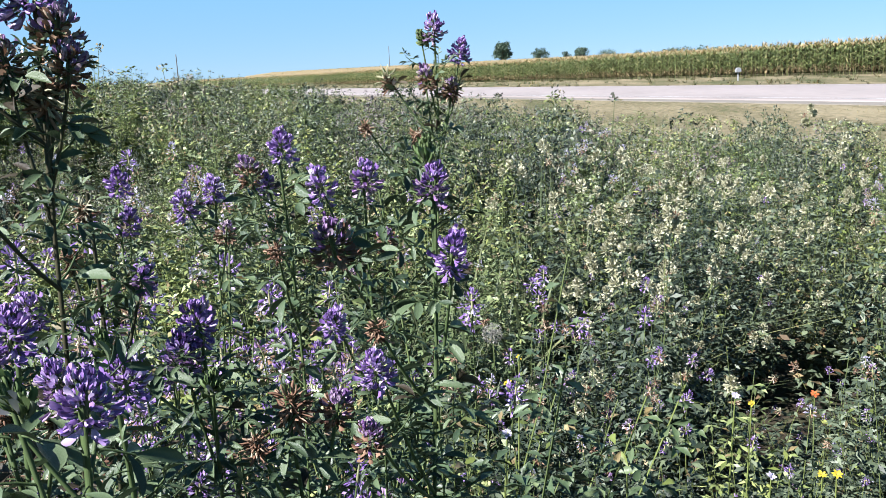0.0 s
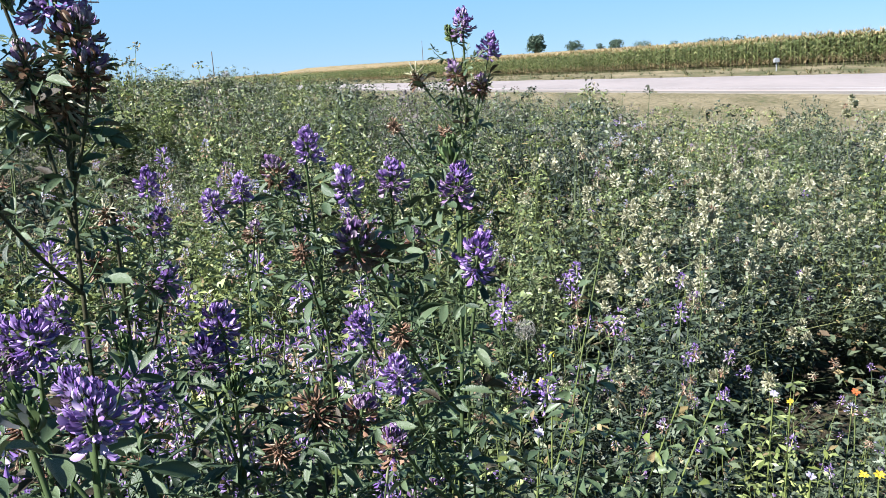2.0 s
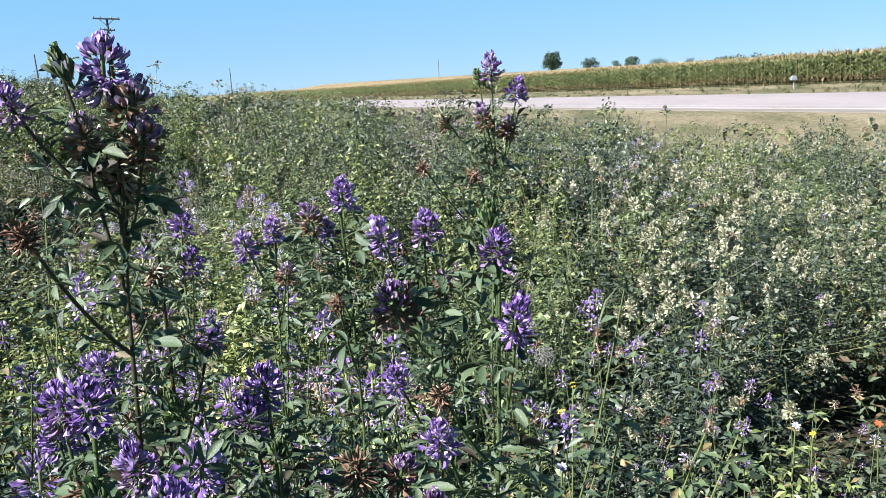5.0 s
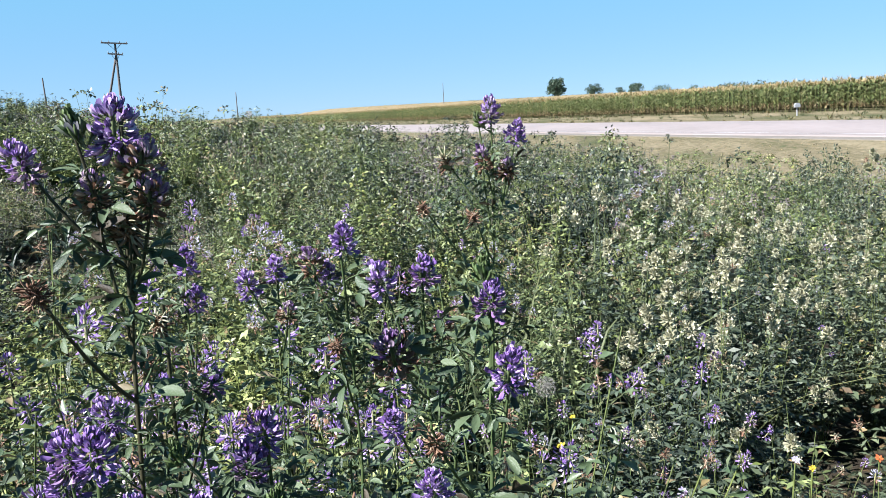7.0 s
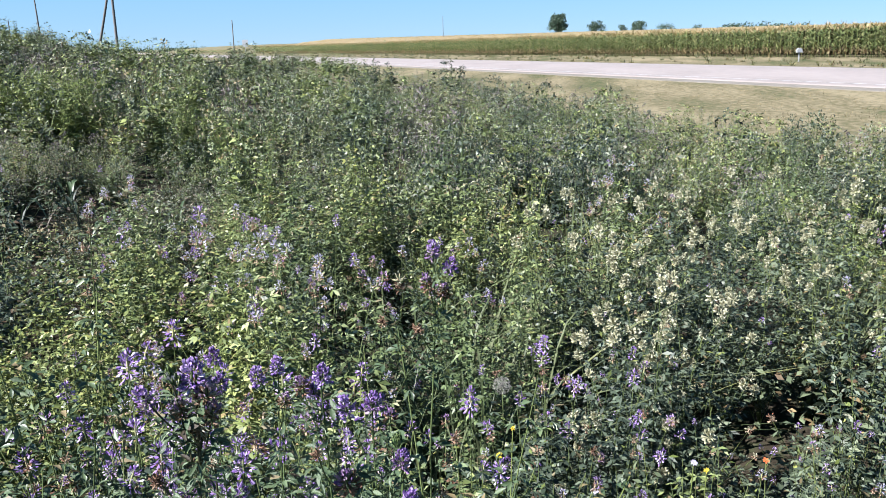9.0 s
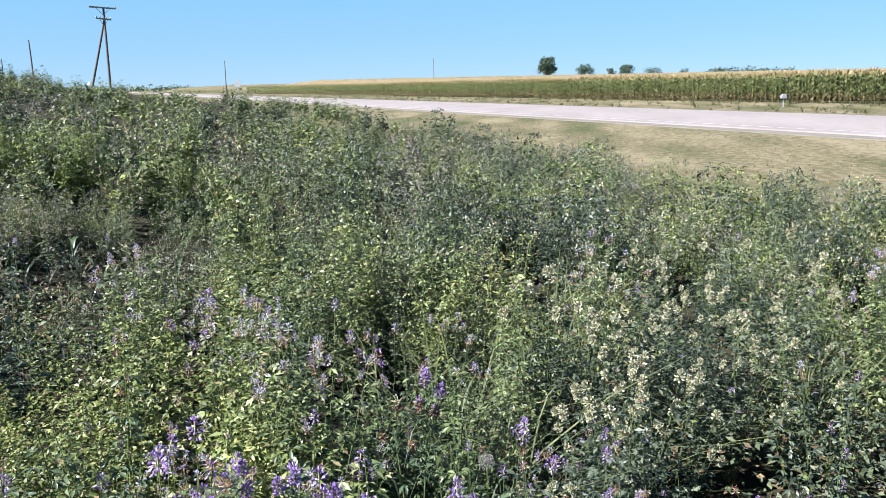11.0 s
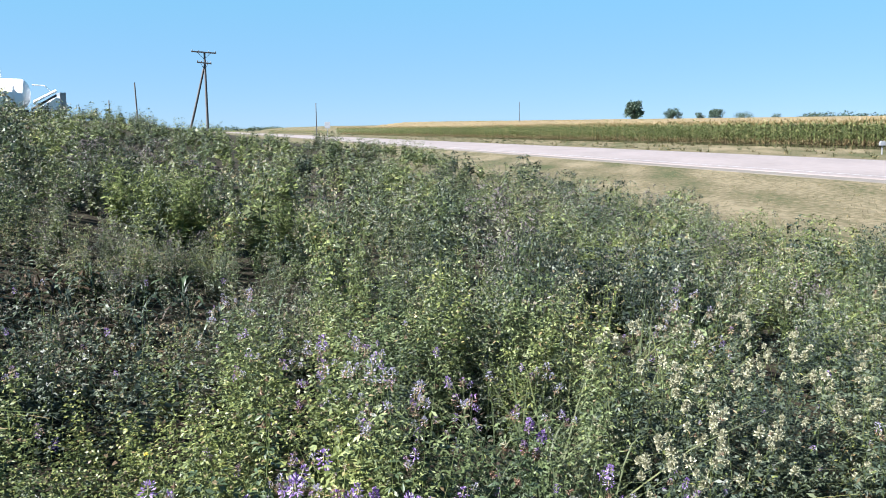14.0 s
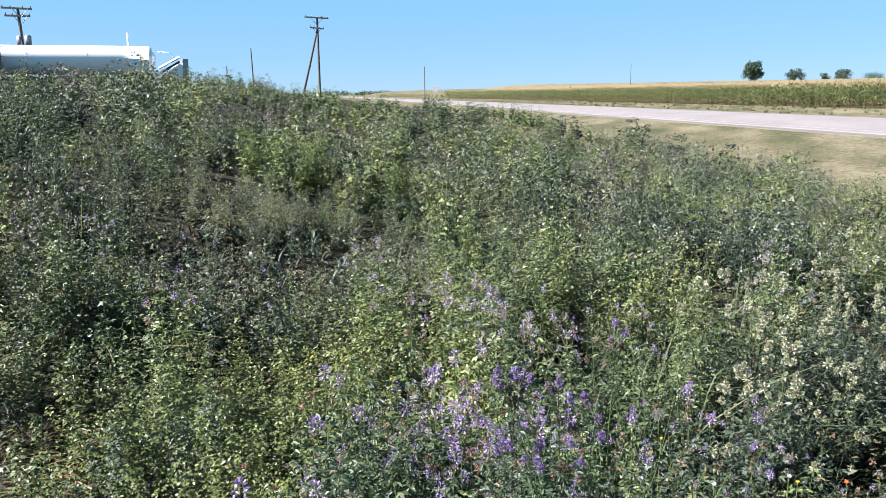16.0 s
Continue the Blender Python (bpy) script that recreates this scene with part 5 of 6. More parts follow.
WEED_LABELS = {
    "green": "tall mixed green weeds covering the bank", "grey": "grey-green weeds with dull seed heads", "dark": "dark green bushy weeds standing out of the bank",
    "bright": "bright yellow-green upright weeds", "dock": "withered brown-green dock leaves in a low hollow", "grass": "long green grass among the weeds", "cream": "weeds with small whitish flower heads",
    "cool": "bluish green leafy weeds on the bank", "fresh": "fresh light green weeds on the bank", "plume": "grey-green weeds with dusky lilac-grey seed plumes",
}
for k, lot in lots.items():
    lot = np.array(lot)
    g = scatter(KINDS[k], lot[:, :2], lot[:, 2], r, -0.01)
    for more, kinds in ((far_lots, FAR_KINDS), (skyline, CREST_KINDS)):
        if more.get(k):
            lot = np.array(more[k])
            h = scatter(kinds[k], lot[:, :2], lot[:, 2], r, -0.01)
            g.f, g.m, g.v, g.n = g.f + [f + g.n for f in h.f], g.m + h.m, g.v + h.v, g.n + h.n
    tagged(new(k + "_weeds", g.mesh(k + "_weeds", WEED_MATS)), WEED_LABELS[k], "weeds", kind="stuff")

lot = np.array(around)
g = scatter([weed(490 + i, 0.50, (0, 12, 2, 3, 12, 1), 0.085, 4, 12, 0.32, spread=0.17) for i in range(4)], lot[:, :2], lot[:, 2], r, -0.01)
tagged(new("field_weeds", g.mesh("field_weeds", WEED_MATS)), "low green weeds covering the rest of the field", "weeds", kind="stuff")

# grass between the bushes of the middle ground
lot = []
for cx, cy, rx, ry, n in ((0.02, 1.75, 0.22, 0.45, 16), (0.15, 2.5, 0.5, 0.6, 26), (-0.3, 2.7, 0.6, 0.5, 14), (1.1, 2.3, 0.3, 0.4, 10)):
    for i in range(n):
        lot.append((cx + r.normal(0, rx / 2), cy + r.normal(0, ry / 2)))
lot = np.array(lot)
tops = (canopy(lot[:, 0], lot[:, 1]) - land(lot[:, 0], lot[:, 1])) / 0.60
g = scatter([grass_clump(380 + i, 0.60, 14, 5, 0.011, 0.04) for i in range(4)], lot, tops * r.uniform(0.75, 1.05, len(lot)), r)
tagged(new("meadow_grass", g.mesh("meadow_grass", WEED_MATS)), "long thin grass blades among the alfalfa", "grass", kind="stuff")

# low leaves and dead stalks under the bushes; leaf colour darkened to stand for shade
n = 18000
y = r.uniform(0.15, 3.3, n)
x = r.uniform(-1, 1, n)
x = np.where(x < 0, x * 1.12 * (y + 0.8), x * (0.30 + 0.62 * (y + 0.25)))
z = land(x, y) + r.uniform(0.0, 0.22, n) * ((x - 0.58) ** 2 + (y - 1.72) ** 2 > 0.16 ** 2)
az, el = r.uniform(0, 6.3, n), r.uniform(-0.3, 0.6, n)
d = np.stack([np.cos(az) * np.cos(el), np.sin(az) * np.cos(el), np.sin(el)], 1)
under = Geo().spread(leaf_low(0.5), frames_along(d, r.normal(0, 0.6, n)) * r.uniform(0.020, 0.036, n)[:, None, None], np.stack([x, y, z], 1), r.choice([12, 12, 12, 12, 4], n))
tagged(new("undergrowth", under.mesh("undergrowth", WEED_MATS)), "low leaves coloured darker for shade and withered litter under the alfalfa", "undergrowth", kind="stuff")


# dry stalks and leaves lying in the trodden patch
n = 1000
q = np.sqrt(r.random(n)) * 0.36
az = r.uniform(0, 6.3, n)
x, y = LITTER[0] + q * np.cos(az), LITTER[1] + q * np.sin(az)
a2, el = r.uniform(0, 6.3, n), r.normal(0.0, 0.18, n)
d = np.stack([np.cos(a2) * np.cos(el), np.sin(a2) * np.cos(el), np.sin(el)], 1)
dry = Geo().spread(blade(0.05, 0.1, 2), frames_along(d, r.normal(0, 0.6, n)) * r.uniform(0.04, 0.16, n)[:, None, None], np.stack([x, y, land(x, y) + 0.01 + 0.13 * r.random(n)], 1), r.choice([10, 10, 4], n))
n = 16                                                     # long bent stalks lying over the low plants beside it
x, y, a2 = r.uniform(-1.55, -1.05, n), r.uniform(0.85, 1.45, n), r.uniform(2.2, 3.4, n)
el = r.normal(0.05, 0.12, n)
d = np.stack([np.cos(a2) * np.cos(el), np.sin(a2) * np.cos(el), np.sin(el)], 1)
dry.spread(blade(0.008, 0.25, 4), frames_along(d, r.normal(0, 0.4, n)) * r.uniform(0.22, 0.42, n)[:, None, None], np.stack([x, y, land(x, y) + 0.34 + 0.12 * r.random(n)], 1), r.choice([10, 6], n))
tagged(new("dry_litter", dry.mesh("dry_litter", WEED_MATS)), "pale dry stalks and leaves lying in a trodden patch", "litter", kind="stuff")


def seed_clock(place):
    """A round seed head of fine down on a bare stalk."""
    ob = thing("dandelion_clock", (place[0], place[1], float(land(*place[:2]))), "round pale seed head on a thin bare stalk", "seed head")
    h = place[2] - ob.location.z
    q = np.random.default_rng(3)
    part("stalk", Geo().add(*tube([(0, 0, 0), (0.006, 0.004, h * 0.5), (0, 0, h)], [0.0016, 0.0014, 0.0012], 5)).mesh("stalk", [STEM]), ob)
    n = 130
    d = norm(q.normal(0, 1, (n, 3)))
    g = Geo().spread(blade(0.06, 0.0, 1), frames_along(d, q.uniform(0, 6, n)) * 0.012, np.tile([0, 0, h], (n, 1)))
    tip = d * 0.012 + [0, 0, h]
    for k in range(3):
        dd = norm(d + q.normal(0, 0.7, (n, 3)))
        g.spread(leaf_low(0.25), frames_along(dd, q.uniform(0, 6, n)) * 0.0045, tip)
    part("down", g.mesh("down", [SEED]), ob)


seed_clock((0.11, 1.225, 0.555))

# ---- the plants right before the camera ----
NEAR_HEADS = {}


def near_head(kind, v):
    if (kind, v) not in NEAR_HEADS:
        n = {"purple": 96, "fading": 96, "faded": 88, "brown": 120, "tan": 90, "bud": 30, "lilac": 28, "cream": 28}[kind]
        NEAR_HEADS[kind, v] = flower_mesh(kind, 500 + 13 * v, True, *((0.0055, 0.0050) if kind in ("brown", "tan") else (0.0078, 0.0056)), n)
    return NEAR_HEADS[kind, v]


def three_leaf(seed):
    """A three-part leaf on its stalk, 1 unit = the length of a leaflet; y runs out from the stem."""
    q = np.random.default_rng(seed)
    g = Geo()
    g.add(*tube([(0, 0, 0), (0, 0.35, 0.06), (0, 0.8, 0.05)], [0.035, 0.03, 0.028], 4), 1)
    for a, l, y in ((0.0, 1.05, 0.8), (1.0, 0.95, 0.62), (-1.0, 0.95, 0.62)):
        a += q.normal(0, 0.12)
        e = q.normal(-0.1, 0.22)
        dd = np.array([[math.sin(a) * math.cos(e), math.cos(a) * math.cos(e), math.sin(e)]])
        g.spread(leaf_fine(q.uniform(0.29, 0.40), q.uniform(0.15, 0.5), q.uniform(0.05, 0.35)), frames_along(dd, q.normal(0, 0.35, 1)) * l * q.uniform(0.85, 1.1), np.array([[0, y, 0.05]]), 0)
    return g


def leafy_twig(seed):
    """A short side shoot with four three-part leaves and a bud of folded ones at its tip."""
    q = np.random.default_rng(seed)
    g = Geo()
    line = np.array([(0, 0, 0), (0.04, 0.7, 0.14), (0.0, 1.35, 0.42), (0.03, 1.9, 0.8)])
    g.add(*tube(line, [0.05, 0.045, 0.04, 0.03], 4), 1)
    for k, t in enumerate((0.35, 0.6, 0.82, 1.0, 1.0)):
        proto = three_leaf(seed * 7 + k)
        a, size = 2.3 * k + q.normal(0, 0.3), (0.9, 0.85, 0.7, 0.55, 0.45)[k]
        e = q.uniform(-0.3, 0.4) if k < 3 else q.uniform(0.5, 1.1)
        m = frames_along(np.array([[math.cos(a) * math.cos(e), math.sin(a) * math.cos(e), math.sin(e)]]), q.normal(0, 0.3, 1))[0] * size
        v = np.concatenate(proto.v) @ m.T + along(line, np.array([t]))
        g.v.append(v)
        g.f += [f + g.n for f in proto.f]
        g.m += proto.m
        g.n += len(v)
    return g


LEAVES = [three_leaf(600 + i).mesh("leaf", [LEAF_NEAR, STEM]) for i in range(6)] + [three_leaf(620).mesh("leaf", [LEAF_DRY, STEM_DARK])]
TWIGS = [leafy_twig(640 + i).mesh("leafy_twig", [LEAF_NEAR, STEM]) for i in range(5)]


def near_plant(foot, bend, heads, label, seed, stem=STEM, leaf=0.0100, step=0.0075, below=0.22):
    """A single alfalfa stalk. heads: (x, y, z, kind, size, lean in x); the first one crowns the main stem."""
    q = np.random.default_rng(seed)
    fx, fy = foot
    base = np.array([fx, fy, float(land(fx, fy))])
    ob = thing("alfalfa_plant", base, label, "alfalfa", "alfalfa before the camera")
    top = np.array(heads[0][:3])
    mid = base * 0.45 + top * 0.55 + np.array([bend[0], bend[1], 0])
    t = np.linspace(0, 1, 14)[:, None]
    main = (1 - t) ** 2 * base + 2 * t * (1 - t) * mid + t ** 2 * top
    main = main + 0.002 * np.sin(t * 19 + seed) * np.array([[1, 0.6, 0]])
    part("stem", Geo().add(*tube(main - base, np.linspace(0.0012, 0.0006, 14), 7)).mesh("stem", [stem]), ob)

    def put_leaf(p, az, el, size):
        d = np.array([[math.cos(az) * math.cos(el), math.sin(az) * math.cos(el), math.sin(el)]])
        m3 = frames_along(d, q.normal(0, 0.4, 1))[0]
        twig = q.random() < 0.4
        size *= 0.8 if twig else 1.0
        part("leafy_twig" if twig else "leaf", (TWIGS if twig else LEAVES)[q.integers(0, 5 if twig else 7)], ob, at=Matrix.Translation(p - base) @ Matrix(m3.tolist()).to_4x4() @ Matrix.Scale(size, 4))
    zs = np.arange(max(base[2] + 0.15, top[2] - below), top[2] - 0.012, step)
    for i, z in enumerate(zs):
        k = np.interp(z, main[:, 2], np.arange(14))
        p = np.array([np.interp(k, np.arange(14), main[:, c]) for c in range(3)])
        put_leaf(p, 2.4 * i + q.normal(0, 0.4), q.uniform(-0.4, 0.5), leaf * q.uniform(0.7, 1.2))
        if q.random() < 0.75:
            put_leaf(p, 2.4 * i + 2.6 + q.normal(0, 0.4), q.uniform(-0.4, 0.5), leaf * q.uniform(0.6, 1.05))
    for i, (x, y, z, kind, size, lean) in enumerate(heads):
        tip = np.array([x, y, z])
        if i:
            zb = max(z - q.uniform(0.035, 0.06), base[2] + 0.2)
            zb = min(zb, top[2] - 0.02)
            k = np.interp(zb, main[:, 2], np.arange(14))
            root = np.array([np.interp(k, np.arange(14), main[:, c]) for c in range(3)])
            elbow = root * 0.45 + tip * 0.55 + np.array([0, 0, -0.008])
            u = np.linspace(0, 1, 7)[:, None]
            br = (1 - u) ** 2 * root + 2 * u * (1 - u) * elbow + u ** 2 * tip
            part("branch", Geo().add(*tube(br - base, np.linspace(0.00065, 0.00045, 7), 5)).mesh("branch", [stem]), ob)
            for w in (1, 2, 4, 5):
                put_leaf(br[w], q.uniform(0, 6.3), q.uniform(0, 0.6), leaf * q.uniform(0.6, 1.0))
            way = norm(br[-1] - br[-2])
        else:
            way = norm(main[-1] - main[-2])
        way = norm(way * 0.6 + np.array([lean, 0.0, 0.75]))
        at = Matrix.Translation(tip - base - way * 0.008 * size) @ Vector(way).to_track_quat("Z", "Y").to_matrix().to_4x4() @ Matrix.Rotation(q.uniform(0, 6.3), 4, "Z") @ Matrix.Scale(size, 4)
        part("flower_head", near_head(kind, int(q.integers(0, 3))), ob, HEAD_WORDS[kind], at)
    return ob


HEAD_WORDS = {"purple": "violet flower head in full bloom", "fading": "violet flower head fading below", "faded": "pale faded flower head", "brown": "dry brown flower head", "tan": "dry tan flower head", "bud": "green flower head in bud", "lilac": "pale lilac flower head", "cream": "cream flower head"}

near_plant((0.02, 0.30), (0.0, 0.01), [
    (0.038, 0.303, 0.949, "purple", 1.4, 0.05), (0.028, 0.297, 0.947, "bud", 1.25, -0.45), (0.045, 0.305, 0.938, "faded", 1.4, 0.25), (0.048, 0.303, 0.928, "faded", 1.1, 0.3),
    (0.040, 0.302, 0.922, "tan", 1.4, 0.1), (0.030, 0.300, 0.930, "faded", 1.0, -0.2), (0.015, 0.290, 0.939, "fading", 1.0, -0.2), (0.033, 0.264, 0.908, "brown", 0.9, -0.2)],
    "tall alfalfa stalk with violet, budding and faded heads against the sky", 1, STEM_DARK, 0.0095, 0.015, 0.16)
near_plant((0.12, 0.36), (0.006, -0.02), [
    (0.136, 0.338, 0.897, "bud", 1.1, 0.0), (0.139, 0.336, 0.889, "fading", 1.0, 0.25), (0.145, 0.326, 0.870, "purple", 1.15, 0.2),
    (0.124, 0.300, 0.843, "purple", 0.95, 0.1), (0.121, 0.318, 0.849, "brown", 0.95, 0.0), (0.122, 0.297, 0.824, "faded", 1.0, 0.2)],
    "green alfalfa stalk with a round violet head and drying heads", 2, STEM, 0.0100, 0.011, 0.17)
near_plant((0.085, 0.62), (0.0, 0.0), [
    (0.115, 0.581, 0.948, "fading", 1.35, 0.1), (0.131, 0.583, 0.934, "purple", 1.2, 0.3), (0.107, 0.581, 0.940, "bud", 1.1, -0.5), (0.108, 0.581, 0.920, "faded", 1.3, -0.2), (0.085, 0.578, 0.921, "tan", 1.55, -0.1),
    (0.129, 0.583, 0.914, "tan", 1.6, 0.6), (0.124, 0.583, 0.912, "faded", 1.1, 0.5), (0.106, 0.552, 0.889, "brown", 1.2, 0.1), (0.075, 0.555, 0.893, "brown", 1.0, -0.2)],
    "slender branching alfalfa stalk with violet and dry tan heads", 3, STEM, 0.0090, 0.018, 0.12)
near_plant((0.055, 0.47), (0.0, -0.01), [
    (0.062, 0.439, 0.895, "purple", 1.15, 0.0), (0.044, 0.443, 0.884, "faded", 1.2, -0.2), (0.050, 0.452, 0.876, "purple", 0.9, 0.1), (0.069, 0.396, 0.857, "brown", 1.0, 0.0)],
    "alfalfa stalk with a bright violet head and faded ones", 4)
near_plant((0.09, 0.45), (0.0, -0.015), [
    (0.101, 0.427, 0.881, "fading", 1.2, 0.2), (0.081, 0.422, 0.880, "purple", 1.3, -0.1), (0.104, 0.340, 0.872, "faded", 1.5, -0.1), (0.096, 0.490, 0.842, "faded", 1.1, 0.0), (0.097, 0.366, 0.836, "purple", 1.0, 0.1)],
    "alfalfa stalk with broad violet and whitish fading heads", 5)
near_plant((-0.06, 0.54), (0.0, 0.0), [
    (-0.054, 0.520, 0.873, "purple", 1.25, 0.0), (-0.049, 0.519, 0.851, "purple", 1.2, 0.1), (-0.072, 0.53, 0.845, "brown", 1.0, -0.2)],
    "alfalfa stalk with two violet heads one above the other", 6)
near_plant((-0.01, 0.54), (0.0, 0.0), [
    (-0.002, 0.521, 0.867, "purple", 1.15, 0.0), (-0.017, 0.514, 0.860, "purple", 1.25, -0.1), (0.012, 0.50, 0.846, "faded", 1.0, 0.2)],
    "alfalfa stalk with a pair of violet heads", 7)
near_plant((0.03, 0.36), (0.0, 0.0), [
    (0.031, 0.328, 0.886, "tan", 1.1, -0.1), (0.018, 0.34, 0.868, "brown", 1.0, -0.2), (0.045, 0.335, 0.862, "fading", 0.9, 0.1), (0.01, 0.325, 0.854, "purple", 1.0, -0.2)],
    "alfalfa stalk with dry brown heads and leaves", 8, STEM_DARK)
near_plant((0.06, 0.34), (0.0, 0.0), [
    (0.068, 0.317, 0.853, "purple", 1.15, 0.0), (0.064, 0.312, 0.845, "fading", 1.1, -0.1), (0.080, 0.295, 0.840, "bud", 0.9, 0.1), (0.046, 0.302, 0.850, "bud", 0.9, -0.1)],
    "leafy alfalfa stalk with violet heads and green buds", 9)
near_plant((0.085, 0.33), (0.01, -0.01), [
    (0.097, 0.309, 0.832, "brown", 1.45, 0.0), (0.088, 0.30, 0.822, "brown", 1.1, -0.1), (0.110, 0.315, 0.826, "faded", 1.0, 0.2)],
    "alfalfa stalk with large dry brown flower heads", 10)
near_plant((0.085, 0.27), (0.0, -0.01), [
    (0.083, 0.243, 0.862, "purple", 0.95, 0.0), (0.066, 0.245, 0.860, "fading", 0.9, -0.2), (0.056, 0.24, 0.856, "brown", 0.9, -0.2)],
    "alfalfa stalk with bright violet heads low before the camera", 11)
near_plant((0.088, 0.225), (0.0, -0.01), [(0.099, 0.201, 0.874, "purple", 0.9, 0.1), (0.083, 0.205, 0.872, "bud", 0.9, -0.3)], "alfalfa stalk with one dark violet head close by", 12)
near_plant((0.04, 0.30), (0.0, -0.01), [
    (0.039, 0.273, 0.864, "purple", 1.1, 0.0), (0.029, 0.276, 0.862, "fading", 1.1, -0.2), (0.02, 0.285, 0.85, "purple", 1.0, -0.2), (0.05, 0.27, 0.842, "tan", 0.9, 0.1)],
    "alfalfa stalk with dark violet heads in the shade of others", 13)

# ---- single small flowers and broad grass among the bushes ----


def small_flower(place, mat, size, label, seed, petals=7):
    """An open little flower on a thin stalk that rises from the ground."""
    q = np.random.default_rng(seed)
    ob = thing("wild_flower", (place[0], place[1], float(land(*place[:2]))), label, "flower", "small wild flowers")
    h = place[2] - ob.location.z
    lean = q.normal(0, 0.02, 2)
    line = [(lean[0], lean[1], 0), (lean[0] * 0.4, lean[1] * 0.4, h * 0.6), (0, 0, h)]
    part("stalk", Geo().add(*tube(line, [0.0012, 0.001, 0.0008], 5)).mesh("stalk", [STEM]), ob)
    az = np.arange(petals) * 2 * math.pi / petals + q.normal(0, 0.12, petals)
    el = q.normal(0.45, 0.2, petals)
    d = np.stack([np.cos(az) * np.cos(el), np.sin(az) * np.cos(el), np.sin(el)], 1)
    g = Geo().spread(leaf_fine(0.55, 0.15, 0.25), frames_along(d, q.normal(0, 0.2, petals)) * (size * q.uniform(0.8, 1.1, petals))[:, None, None], np.tile([0.0, 0, h], (petals, 1)))
    turn = Matrix.Translation((0, 0, h)) @ Matrix.Rotation(0.6, 4, "X") @ Matrix.Translation((0, 0, -h))
    bloom = part("bloom", g.mesh("bloom", [mat]), ob, at=turn)
    k = 12
    dd = norm(q.normal(0, 1, (k, 3)) + [0, 0, 0.8])
    part("flower_centre", Geo().spread(COARSE, frames_along(dd, q.uniform(0, 6, k)) * size * 0.35, np.tile([0.0, 0, h], (k, 1))).mesh("flower_centre", [CALYX]), bloom)
    return ob


YELLOW_WORDS, PALE_WORDS, RED_WORDS = "small yellow flower on a thin stalk", "small pale lilac flower on a thin stalk", "small orange-red flower on a thin stalk"
small_flower((0.473, 0.92, 0.495), YELLOW, 0.0055, YELLOW_WORDS, 1)
small_flower((0.462, 0.93, 0.490), YELLOW, 0.005, YELLOW_WORDS, 2)
small_flower((0.142, 0.846, 0.625), YELLOW, 0.0045, YELLOW_WORDS, 3)
small_flower((0.404, 0.988, 0.545), YELLOW, 0.0045, YELLOW_WORDS, 4)
small_flower((0.152, 0.921, 0.625), YELLOW, 0.004, YELLOW_WORDS, 5)
small_flower((0.496, 1.065, 0.525), ORANGE, 0.0055, RED_WORDS, 6)
small_flower((0.256, 0.872, 0.570), LILAC, 0.0055, PALE_WORDS, 7)
small_flower((0.145, 0.70, 0.640), LILAC, 0.005, PALE_WORDS, 8)
small_flower((0.400, 0.892, 0.507), LILAC, 0.005, PALE_WORDS, 9)
small_flower((0.388, 0.995, 0.552), LILAC, 0.005, PALE_WORDS, 10)
small_flower((-0.613, 0.905, 0.715), YELLOW, 0.0045, YELLOW_WORDS, 11)


def grass_tuft(place, reach, n, label, seed):
    """A tuft of broad arching blades, every blade a piece of its own."""
    q = np.random.default_rng(seed)
    z = float(land(*place[:2]))
    ob = thing("grass_tuft", (place[0], place[1], z), label, "grass", "grass tufts")
    h = place[2] - z
    for i in range(n):
        a, out = q.uniform(0, 6.3), reach * q.uniform(0.5, 1.2)
        t = np.linspace(0, 1, 9)
        rise = h * q.uniform(0.7, 1.0) * (1 - (1 - t) ** 1.8) - h * 0.30 * t ** 4
        go = out * t ** 1.6
        w = 0.0017 * q.uniform(0.8, 1.3) * np.sin(np.clip(0.25 + 0.75 * t, 0, 1) * math.pi) ** 0.7 + 0.0003
        side = np.array([-math.sin(a), math.cos(a), 0])
        mid = np.stack([math.cos(a) * go, math.sin(a) * go, rise], 1)
        rows = [[mid[k] - side * w[k], mid[k] - np.array([0, 0, 0.3 * w[k]]), mid[k] + side * w[k]] for k in range(9)]
        part("grass_blade", Geo().add(*strip(rows)).mesh("grass_blade", [GRASS]), ob)
    return ob


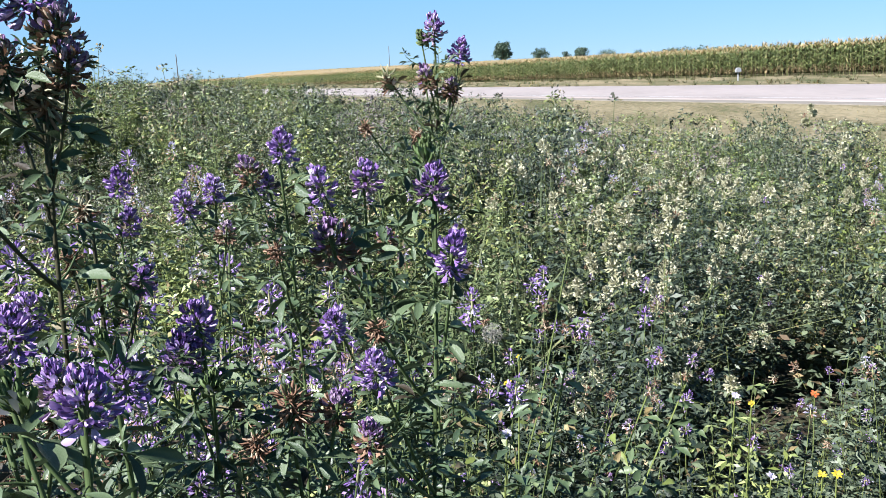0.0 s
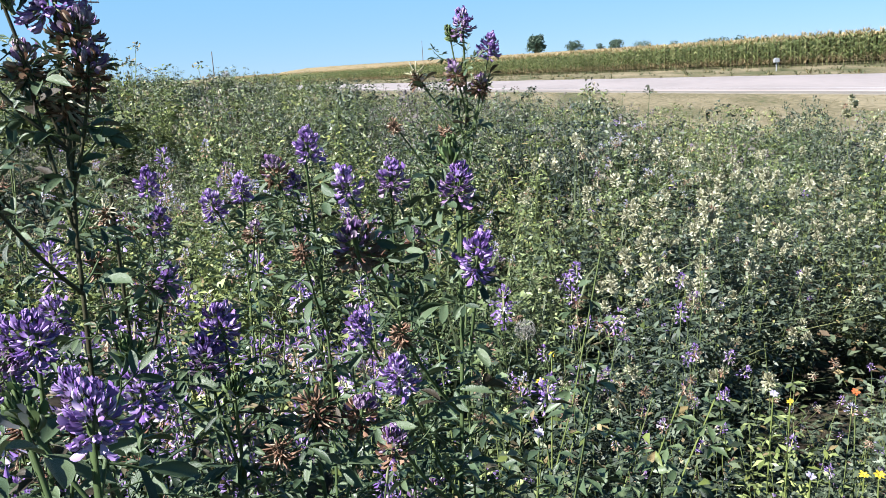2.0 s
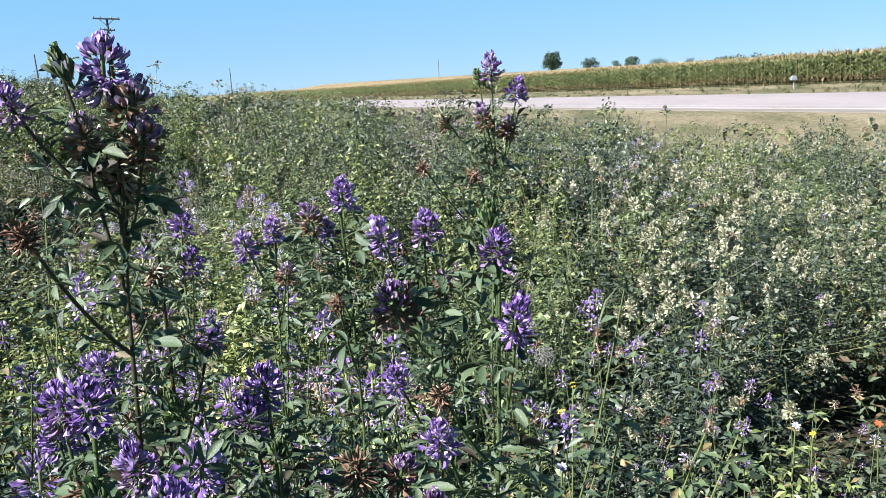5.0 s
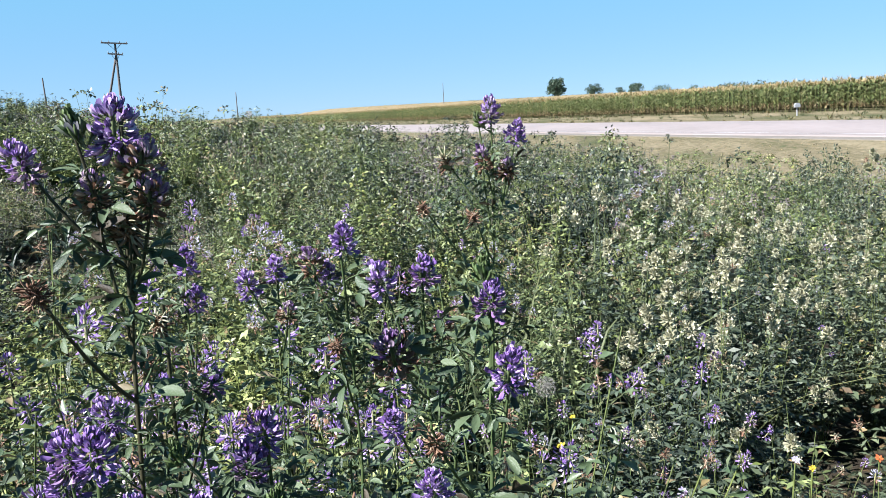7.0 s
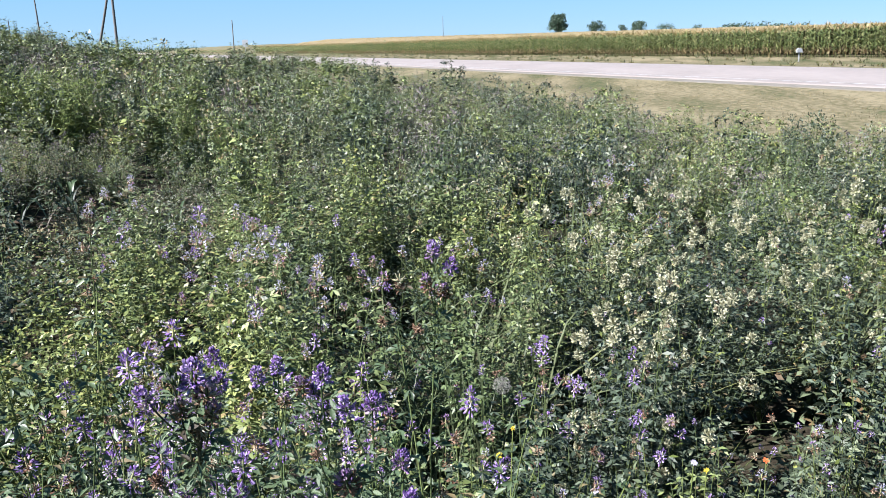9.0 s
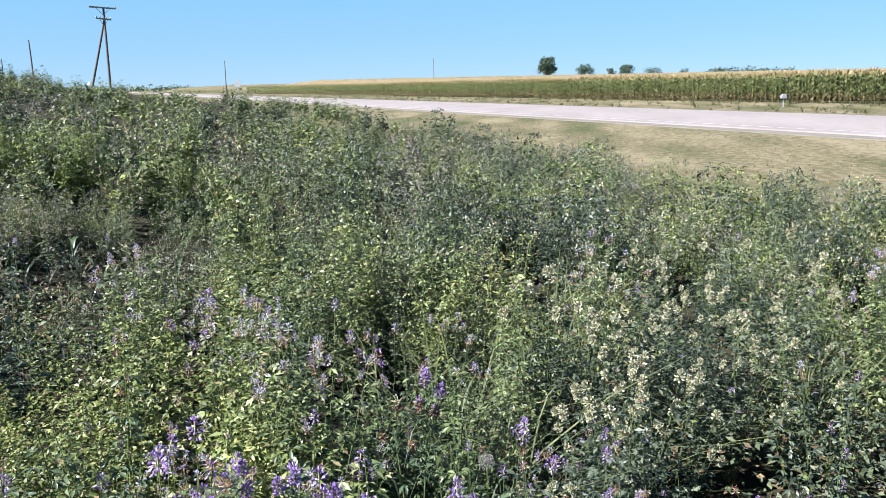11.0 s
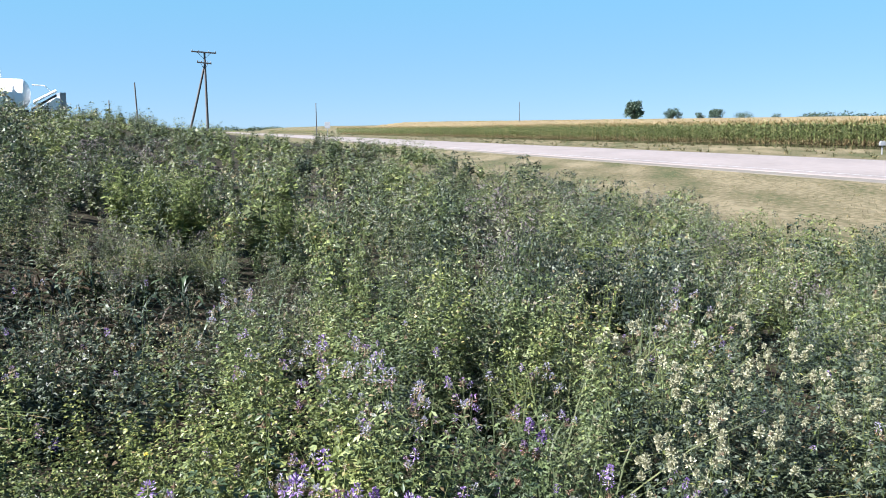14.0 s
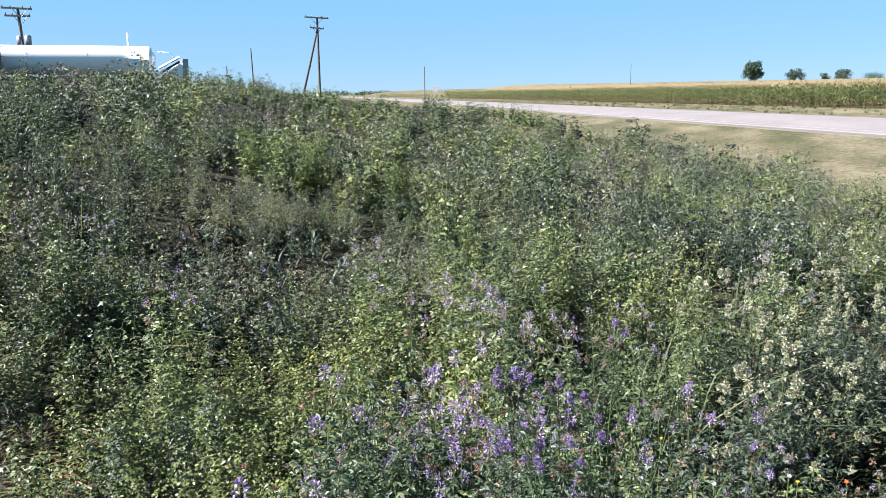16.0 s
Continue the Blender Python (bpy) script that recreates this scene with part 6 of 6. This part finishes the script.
TUFT_WORDS = "tuft of broad arching green grass among the alfalfa"
for i, (x, y, z, reach, n) in enumerate(((0.40, 1.10, 0.48, 0.12, 3), (0.07, 1.36, 0.70, 0.18, 5), (0.00, 1.48, 0.72, 0.18, 8),
                                         (0.15, 1.62, 0.72, 0.18, 8), (0.92, 2.16, 0.60, 0.15, 8), (0.16, 1.97, 0.76, 0.18, 8), (-0.02, 1.25, 0.70, 0.16, 8), (0.30, 2.2, 0.78, 0.2, 8))):
    grass_tuft((x, y, z), reach, n, TUFT_WORDS, 900 + i)


# ---- dock plants in the hollow ----


def dock_plant(x, y, height, seed):
    """A rosette of long wavy leaves that arch over, some of them withered."""
    q = np.random.default_rng(seed)
    ob = thing("dock_plant", (x, y, float(land(x, y))), "dock plant with long curling dark and withered leaves", "dock", "dock in the hollow")
    for i in range(9):
        a, out, h = q.uniform(0, 6.3), q.uniform(0.12, 0.22), height * q.uniform(0.6, 1.1)
        t = np.linspace(0, 1, 8)
        rise = h * (1 - (1 - t) ** 2.2) - 0.7 * h * t ** 3
        go = out * t ** 1.3
        w = 0.0062 * q.uniform(0.7, 1.2) * np.sin(np.clip(t, 0.02, 0.98) ** 1.4 * math.pi) + 0.001
        side = np.array([-math.sin(a), math.cos(a), 0])
        mid = np.stack([math.cos(a) * go, math.sin(a) * go, rise], 1)
        wave = 0.005 * np.sin(t * 17 + i)
        rows = [[mid[k] - side * w[k] + [0, 0, 0.4 * w[k] + wave[k]], mid[k], mid[k] + side * w[k] + [0, 0, 0.4 * w[k] - wave[k]]] for k in range(8)]
        part("leaf", Geo().add(*strip(rows)).mesh("leaf", [LEAF_DRY if q.random() < 0.25 else LEAF_DARK if q.random() < 0.45 else LEAF_NEAR]), ob)


q = np.random.default_rng(31)
for i in range(26):
    a, rr = q.uniform(0, 6.3), math.sqrt(q.random())
    dock_plant(-2.0 + 0.75 * rr * math.cos(a), 3.05 + 0.75 * rr * math.sin(a), q.uniform(0.12, 0.24), 950 + i)
